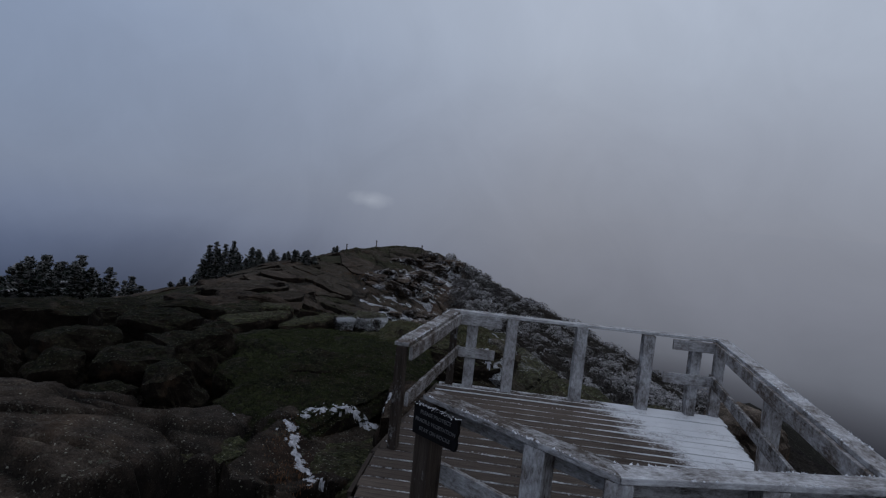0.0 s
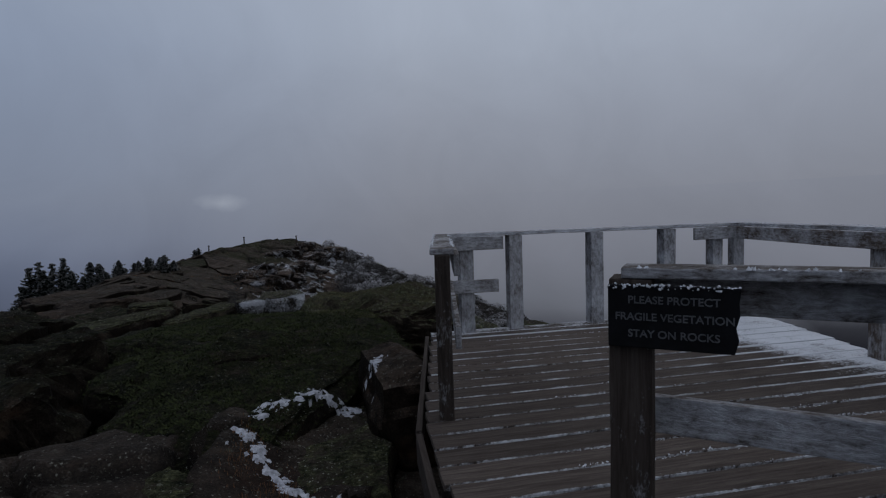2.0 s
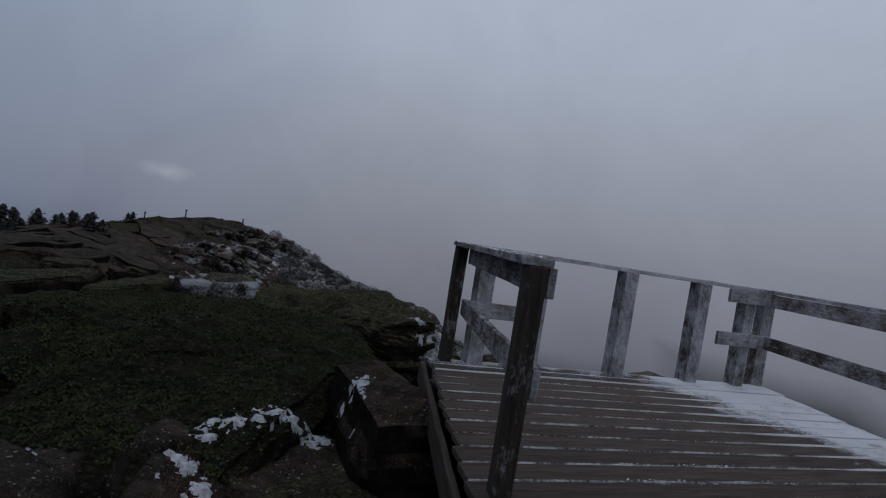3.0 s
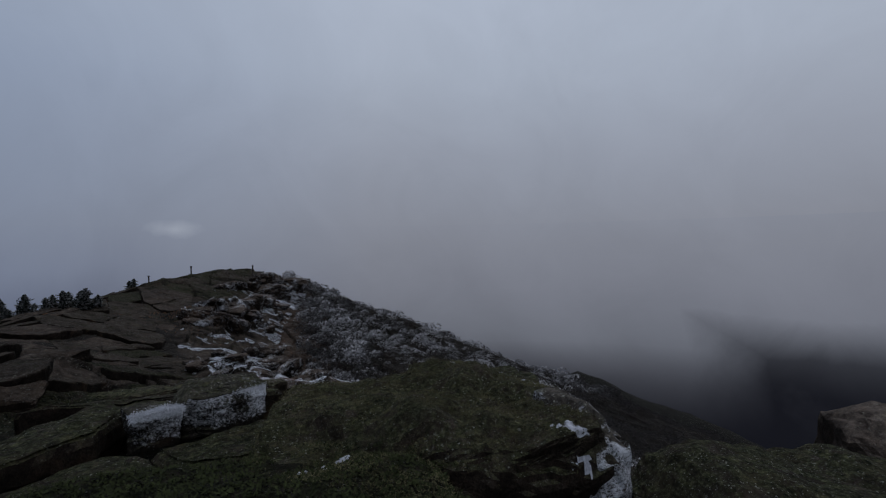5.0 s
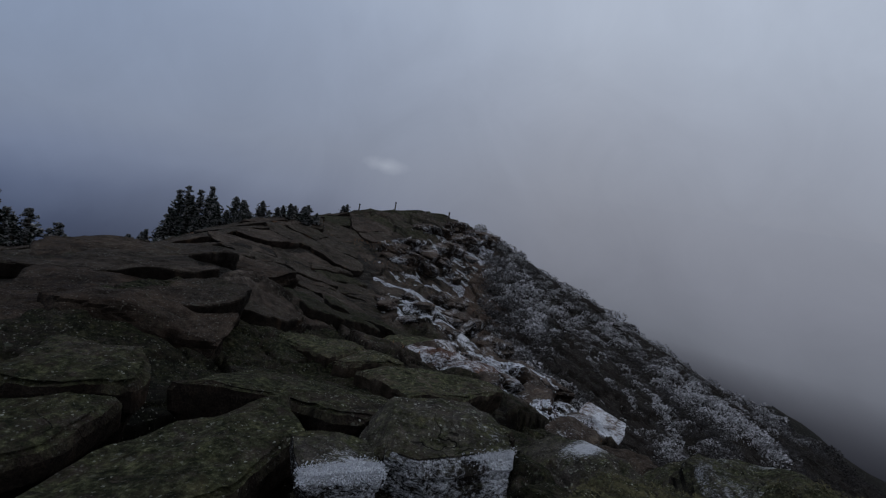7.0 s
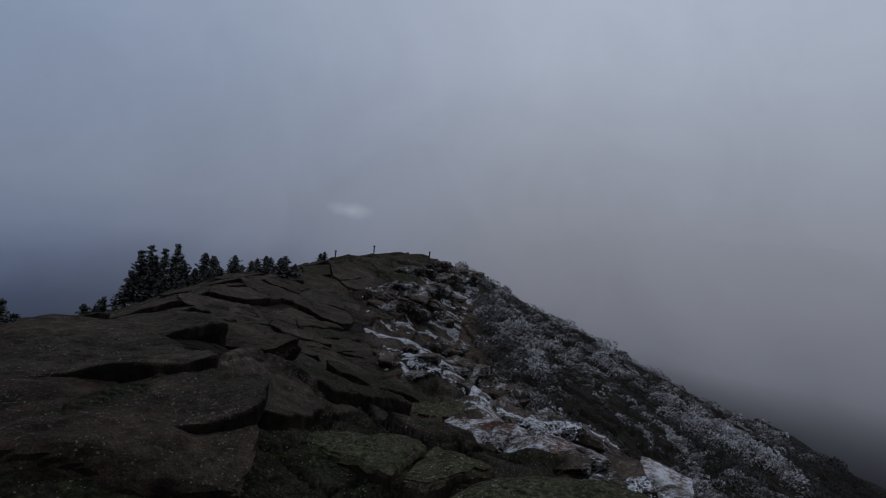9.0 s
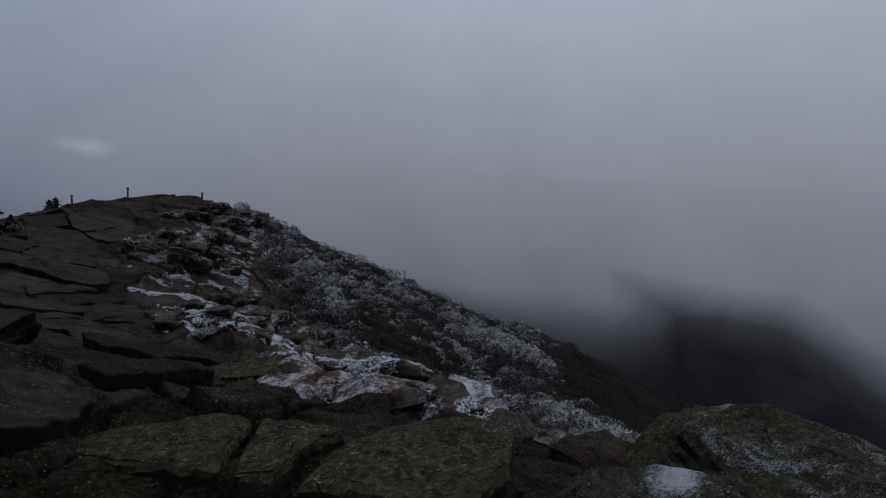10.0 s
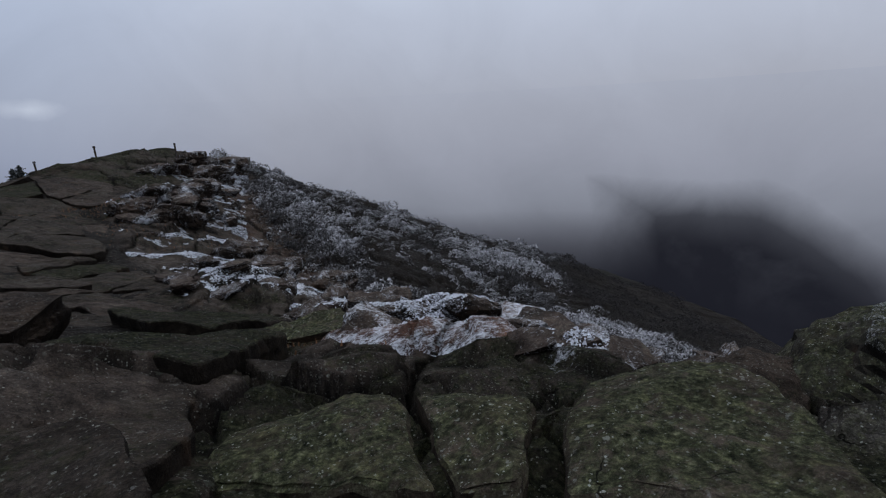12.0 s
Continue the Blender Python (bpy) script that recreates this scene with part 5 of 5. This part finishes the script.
snow_patch([(-0.1, 12.9), (0.6, 12.3), (0.9, 11.6)], 9, 0.07)


# ---- vegetation ----


def needle_material(name, dark, light, frost):
    m, nt, bsdf = material(name)
    geo = nt.nodes.new("ShaderNodeNewGeometry")
    pos = geo.outputs["Position"]
    col = ramp(nt, noise_tex(nt, pos, 7, 4, 0.7), [(0.35, dark), (0.65, light)])
    if frost:
        at = nt.nodes.new("ShaderNodeAttribute")
        at.attribute_name = "tip"
        f = maths(nt, "ADD", maths(nt, "MULTIPLY", at.outputs["Fac"], 1.0), maths(nt, "MULTIPLY", noise_tex(nt, pos, 9, 4, 0.75), 0.35))
        f = maths(nt, "MULTIPLY", maths(nt, "SUBTRACT", f, 0.58 - frost), 1.9, True)
        col = mix(nt, maths(nt, "MULTIPLY", f, 0.85), col, (0.50, 0.49, 0.50))
    nt.links.new(col, bsdf.inputs["Base Color"])
    bsdf.inputs["Roughness"].default_value = 0.9
    bsdf.inputs["Specular IOR Level"].default_value = 0.03
    return m


KRUMM = needle_material("rimed_krummholz", (0.013, 0.0125, 0.012), (0.052, 0.046, 0.043), 0.39)
SPRUCE = needle_material("spruce_needles", (0.006, 0.009, 0.007), (0.022, 0.028, 0.021), 0.2)
BARK = plain_material("spruce_bark", (0.035, 0.028, 0.022), 0.9, 0.4, 15)
SEDGE = plain_material("dead_sedge", (0.15, 0.078, 0.040), 0.9, 0.5, 8)


def tip_attribute(me, vals):
    at = me.attributes.new("tip", "FLOAT", "POINT")
    at.data.foreach_set("value", vals.astype(np.float32))


def krummholz():
    """Knee-high wind-pruned conifers, thick with rime, down the windward slope."""
    rs = np.random.RandomState(4)
    n = 14500
    y = 15 + 100 * rs.rand(n) ** 1.3
    edge = np.interp(y, [14, 18, 23, 30, 40, 50, 58, 75, 120], [2.5, 1.6, 1.4, 0.2, -2.6, -2.5, -4.0, -5, -8])
    width = np.interp(y, [14, 30, 60, 110], [26, 44, 58, 80])
    x = edge + width * rs.rand(n) ** 1.15
    lumps = value_noise(x * 0.22, y * 0.22, 200, 3)
    keep = lumps > -0.5 + 0.5 * np.clip((1.5 - (x - edge)) / 1.5, 0, 1)
    x, y, lumps = x[keep], y[keep], lumps[keep]
    humps = value_noise(x * 0.55, y * 0.55, 230, 2)
    z = land(x, y) + np.interp(y, [15, 30], [0.35, 0.85]) * lumps + 0.3 * humps
    size = (0.34 + 0.6 * rs.rand(len(x)) ** 2) * np.interp(y, [15, 40, 110], [0.62, 1.0, 1.7]) * (1 + 0.6 * lumps)
    white = (0.12 + 1.5 * rs.rand(len(x)) ** 1.8) * np.clip(0.85 + 1.2 * value_noise(x * 0.5, y * 0.12, 210, 2), 0.1, 1.3) * np.clip((120 - y) / 60, 0.2, 1)
    reach = np.hypot(x + 5, y - 14)
    white = white * np.clip((85 - reach) / 35, 0, 1) * np.clip(np.where(reach > 38, (0.70 - np.arctan2(x + 5, y - 14)) / 0.07, 1), 0, 1) * np.clip(1.6 + 2.4 * value_noise((x + 0.4 * y) * 0.5, y * 0.16, 220, 3), 0.25, 2.6)
    # whiter on humps and darker in hollows, painting the slope's shading
    white = white * np.clip(0.95 + 1.6 * humps + 0.8 * lumps, 0.15, 2.0)
    tris, tips = [], []
    n = len(x)
    for i in range(104):
        # a short twig somewhere on a low cushion, leaning out and away from the wind
        ang, up = rs.rand(n) * 6.283, rs.rand(n) ** 0.8
        out = np.sqrt(1 - up * up * 0.95)
        ox, oy, oz = np.cos(ang) * out, np.sin(ang) * out, up
        bx, by, bz = x + ox * size * 0.60 + 0.1 * size * up, y + oy * size * 0.60, z - 0.12 + oz * size * 0.66
        l = size * rs.uniform(0.06, 0.17, n)
        dx, dy, dz = ox * 0.7 + rs.randn(n) * 0.4 + 0.12, oy * 0.7 + rs.randn(n) * 0.4, oz * 0.5 + rs.randn(n) * 0.3 + 0.12
        sx, sy, sz = rs.randn(n), rs.randn(n), rs.randn(n) * 0.7
        s = l * rs.uniform(0.3, 0.7, n) / np.sqrt(sx * sx + sy * sy + sz * sz)
        tip = np.stack([bx + dx * l, by + dy * l, bz + dz * l], -1)
        lo = np.stack([bx - sx * s, by - sy * s, bz - sz * s], -1)
        hi = np.stack([bx + sx * s, by + sy * s, bz + sz * s], -1)
        tris.append(np.stack([lo, hi, tip], 1).reshape(-1, 3))
        # rime on the wind side, plus painted shading: cushion tops pale, bottoms dark
        windward = np.clip(0.08 - 0.5 * ox - 0.2 * oy + 0.85 * oz, 0, 1.3)
        t = np.zeros((n, 3))
        t[:, 2] = white * windward * rs.uniform(0.75, 1.25, n)
        t[:, 1] = t[:, 2] * rs.uniform(0.2, 1.0, n)
        tips.append(t.ravel())
    me = soup("krummholz", tris, KRUMM)
    tip_attribute(me, np.concatenate(tips))
    return tagged(new("krummholz", me), "dense wind-pruned dwarf conifers white with rime", "shrubs", kind="stuff")


krummholz()


def rime_feathers():
    """Feathers of rime grown on rock and turf along the windward edge, thick in some streaks and absent in others."""
    rs = np.random.RandomState(31)
    n = 260000
    y = 16.5 + 43 * rs.rand(n) ** 1.1
    x = np.interp(y, RIME_Y, RIME_X) - 0.8 + 6.0 * rs.rand(n)
    lumps = value_noise((x + 0.5 * y) * 0.45, (y - 0.5 * x) * 0.9, 330, 4) + 0.5 * value_noise(x * 3, y * 3, 340, 2)
    lumps = lumps + 0.42 * rime_bands(x, y)
    keep = lumps > 0.22 + 0.45 * np.clip((np.interp(y, RIME_Y, RIME_X) + 1.0 - x) / 1.8, 0, 1) + 0.5 * np.clip((20.5 - y) / 2, 0, 1)
    x, y = x[keep], y[keep]
    n = len(x)
    z = np.array([height_at(a, b) if b < 24 else 0.0 for a, b in zip(x, y)])
    z = np.where(y < 24, z, land(x, y))
    grow = np.interp(y, [16, 30, 60], [0.6, 0.9, 1.5])
    l = rs.uniform(0.035, 0.12, n) * grow
    a = 3.6 + rs.randn(n) * 0.7
    tip = np.stack([x + np.cos(a) * l, y + np.sin(a) * l, z + l * rs.uniform(0.0, 0.6, n)], -1)
    w = l * rs.uniform(0.15, 0.35, n)
    lo = np.stack([x - np.sin(a) * w, y + np.cos(a) * w, z + rs.uniform(-0.02, 0.04, n)], -1)
    hi = np.stack([x + np.sin(a) * w, y - np.cos(a) * w, z + rs.uniform(-0.02, 0.04, n)], -1)
    ob = new("rime_feathers", soup("rime_feathers", [np.stack([lo, hi, tip], 1).reshape(-1, 3)], RIME))
    return tagged(ob, "feathery white rime grown on rock and turf", "rime", kind="stuff")


view = bpy.context.evaluated_depsgraph_get()
view.update()
rime_feathers()


def spruce(seed, height, spread=0.30):
    """A ragged subalpine spruce: a tapered trunk and whorls of drooping sprays."""
    rs = np.random.RandomState(seed)
    tree = new("spruce_tree")
    bm = bmesh.new()
    bmesh.ops.create_cone(bm, segments=8, radius1=0.035 * height, radius2=0.006 * height, depth=height * 0.97, cap_ends=True, matrix=Matrix.Translation((0, 0, height * 0.485)))
    part("trunk", bm, BARK, tree, "thin dark trunk")
    tris, tips = [], []
    levels = int(20 + height * 3)
    for l in range(levels):
        f = 0.06 + 0.94 * l / levels
        z = height * f
        reach = height * spread * (1 - f) ** 0.62 * rs.uniform(0.45, 1.2) + 0.06
        for b in range(rs.randint(5, 9)):
            if rs.rand() < 0.16:
                continue
            a = rs.rand() * 6.283
            r = reach * rs.uniform(0.5, 1.2)
            d = np.array([math.cos(a), math.sin(a), 0])
            s = np.array([-math.sin(a), math.cos(a), 0])
            droop = rs.uniform(-0.30, 0.25) * r
            for q in range(7):
                g0, g1 = q / 7, (q + 1.6) / 7
                p0 = d * r * g0 + np.array([0, 0, z + droop * g0 * g0])
                p1 = d * r * min(g1, 1.05) + np.array([0, 0, z + droop * g1 * g1 + 0.03])
                w = 0.40 * r * (1.1 - g0) + 0.03
                for sgn in (-1, 1):
                    out = p0 + (p1 - p0) * 0.9 + s * sgn * w * rs.uniform(0.6, 1.2) + np.array([0, 0, rs.uniform(-0.08, 0.05)])
                    low = p0 + np.array([0, 0, -0.05 - 0.05 * rs.rand()])
                    tris.append(np.array([p0, out, p1]))
                    tris.append(np.array([low, p1, out]))
                    tips.append(np.array([0, 0.8, 0.6, 0.0, 0.6, 0.8]) * rs.rand())
    me = soup("crown", tris, SPRUCE)
    tip_attribute(me, np.concatenate(tips))
    crown = new("crown", me)
    crown.parent = tree
    return tagged(tree, "ragged dark spruce standing at the tree line", "tree", "spruces")


kinds = [(3.4, spruce(1, 3.4, 0.27)), (2.6, spruce(2, 2.6, 0.32)), (4.4, spruce(3, 4.4, 0.24)), (1.5, spruce(4, 1.5, 0.42))]
used = set()
for k, (x, y, top) in enumerate((
    (-36.5, 32, -6.2), (-34.4, 31, -6.1), (-33.4, 31.5, -5.6), (-32.6, 31, -5.2), (-31.6, 31.5, -4.3), (-30.6, 31, -3.6), (-29.9, 31.4, -3.9), (-29.3, 31, -3.3), (-28.7, 31.5, -3.8), (-28.1, 31, -3.5), (-27.4, 31.4, -3.4),
    (-26.8, 31, -2.9), (-26.2, 31.3, -3.6), (-25.4, 31.2, -4.6), (-24.7, 31, -3.2), (-23.7, 31.2, -3.9), (-23.1, 31, -3.5), (-22.4, 31, -4.0), (-25.8, 38, -5.1), (-25.1, 38, -5.1), (-24.7, 38, -4.6), (-23.8, 38, -4.2),
    (-23.3, 38.2, -3.0), (-22.7, 38, -1.85), (-22.2, 38.3, -2.4), (-21.9, 38, -2.0), (-21.4, 38, -1.6), (-20.8, 38.3, -2.25), (-20.3, 38, -2.05), (-19.7, 38.2, -2.4), (-19.1, 38, -2.85), (-18.7, 38, -2.25), (-18.2, 38, -2.2),
    (-18.5, 40, -2.1), (-17.9, 40, -2.4), (-17.0, 40, -1.65), (-16.5, 40.2, -1.95), (-16.2, 40, -1.5), (-15.6, 40, -1.9), (-15.3, 48, -1.6), (-15.7, 48.3, -1.9), (-22.9, 37.4, -3.3), (-21.2, 37.5, -3.2), (-20.0, 37.5, -3.3),
    (-17.6, 38.4, -1.5), (-16.9, 39.0, -2.0), (-15.9, 38.6, -1.35), (-15.3, 39.2, -1.8), (-14.9, 38.8, -1.3), (-14.5, 39.4, -1.7), (-18.9, 38.6, -1.7), (-19.6, 38.9, -1.6), (-22.0, 37.8, -1.5), (-21.0, 38.6, -1.3),
    (-31.1, 30.4, -4.3), (-30.2, 30.2, -3.9), (-29.0, 30.5, -3.6), (-28.3, 30.3, -4.0), (-27.1, 30.6, -3.5), (-26.5, 30.3, -3.3), (-25.0, 30.5, -3.9), (-24.2, 30.4, -4.0))):
    if y > 37:
        x, top = x + 0.8, top + 0.3
    base = float(land(x, y)) - 0.1
    high = max(top - base, 0.9) * (1.12 if x < -26 else 1.1)
    h0, src = min(kinds, key=lambda q: abs(q[0] - high))
    m = pose(x, y, base, 0, 0, (k * 77) % 360)
    s = high / h0
    if id(src) not in used:
        used.add(id(src))
        ob = src
        ob.matrix_basis = m
    else:
        ob = copy_thing(src, m)
    wide = 1.05 if y > 35 else 1.3
    ob.scale = (s * wide, s * wide, s)


def sedge_tufts(name, label, spots, seed, high):
    rs = np.random.RandomState(seed)
    tris = []
    for x0, y0, rx0, ry0, n in spots:
        x, y = x0 + rs.randn(n) * rx0, y0 + rs.randn(n) * ry0
        z = land(x, y)
        a, l = rs.rand(n) * 6.283, rs.uniform(0.2, 1.0, n)
        h = high * rs.uniform(0.5, 1.2, n)
        tip = np.stack([x + np.cos(a) * l * h, y + np.sin(a) * l * h, z + h], -1)
        w = (0.008 + 0.0004 * y) * min(1, high / 0.05)
        tris.append(np.stack([np.stack([x - np.sin(a) * w, y + np.cos(a) * w, z - 0.03], -1), np.stack([x + np.sin(a) * w, y - np.cos(a) * w, z - 0.03], -1), tip], 1).reshape(-1, 3))
    return tagged(new(name, soup(name, tris, SEDGE)), label, "grass", kind="stuff")


sedge_tufts("dead_sedge", "tufts of dead orange-brown sedge between the rocks", ((-2.7, 21.0, 1.1, 0.8, 1500), (-18.5, 36.5, 2.2, 1.0, 1600), (-13, 40, 2, 1.5, 700), (-7.5, 39, 2, 2, 500), (-16.5, 36.6, 2.0, 0.7, 1600), (-12.5, 41.5, 2.5, 0.8, 1200), (-20.5, 36.0, 1.5, 0.6, 900)), 8, 0.07)
sedge_tufts("dead_grass", "short ochre dead grass along a joint", ((-2.15, 5.75, 0.07, 0.25, 420), (-1.85, 5.1, 0.07, 0.25, 420), (-1.55, 4.6, 0.07, 0.2, 300)), 9, 0.028)


def moss_tufts(name, label, humps, seed, mat, leaf):
    """Low leafy cushions on the turf-covered humps."""
    rs = np.random.RandomState(seed)
    tris = []
    for x0, y0, rx0, ry0, n in humps:
        for k in range(n):
            r, a = math.sqrt(rs.rand()), rs.rand() * 6.283
            x, y = x0 + rx0 * r * math.cos(a), y0 + ry0 * r * math.sin(a)
            if noise.noise(Vector((x * 2.2, y * 2.2, seed))) < -0.35:
                continue
            hit, place, normal, index, under, _ = scene.ray_cast(view, Vector((x, y, 0.9)), Vector((0, 0, -1)))
            if not hit or not under.name.startswith("mossy_hump") or normal.z < 0.3:
                continue
            z = place.z
            for q in range(6):
                b, s = rs.rand() * 6.283, rs.uniform(0.3, 1.0) * leaf
                c = np.array([x + rs.randn() * 0.022, y + rs.randn() * 0.022, z + rs.uniform(-0.004, 0.02)])
                d = np.array([math.cos(b), math.sin(b), rs.uniform(0.1, 0.9)]) * s
                e = np.array([-math.sin(b), math.cos(b), rs.uniform(-0.3, 0.3)]) * s * 0.5
                tris.append(np.array([c - e * 0.2, c + d * 0.6 + e, c + d * 1.6]))
                tris.append(np.array([c - e * 0.2, c + d * 1.6, c + d * 0.6 - e]))
    return tagged(new(name, soup(name, tris, mat)), label, "moss", kind="stuff")


view = bpy.context.evaluated_depsgraph_get()
view.update()
LEAF = plain_material("dwarf_shrub_leaves", (0.022, 0.026, 0.010), 0.85, 0.75, 7)
LEAF_DRY = plain_material("dry_moss_leaves", (0.062, 0.056, 0.028), 0.85, 0.6, 2.5)
moss_tufts("dwarf_shrubs", "low yellow-green leafy cushions over a rock hump", ((-2.4, 8.1, 2.4, 2.9, 15000),), 6, LEAF, 0.019)
moss_tufts("dry_moss", "low brownish moss cushions over a rock hump", ((-0.8, 11.5, 1.7, 1.9, 9000),), 7, LEAF_DRY, 0.012)
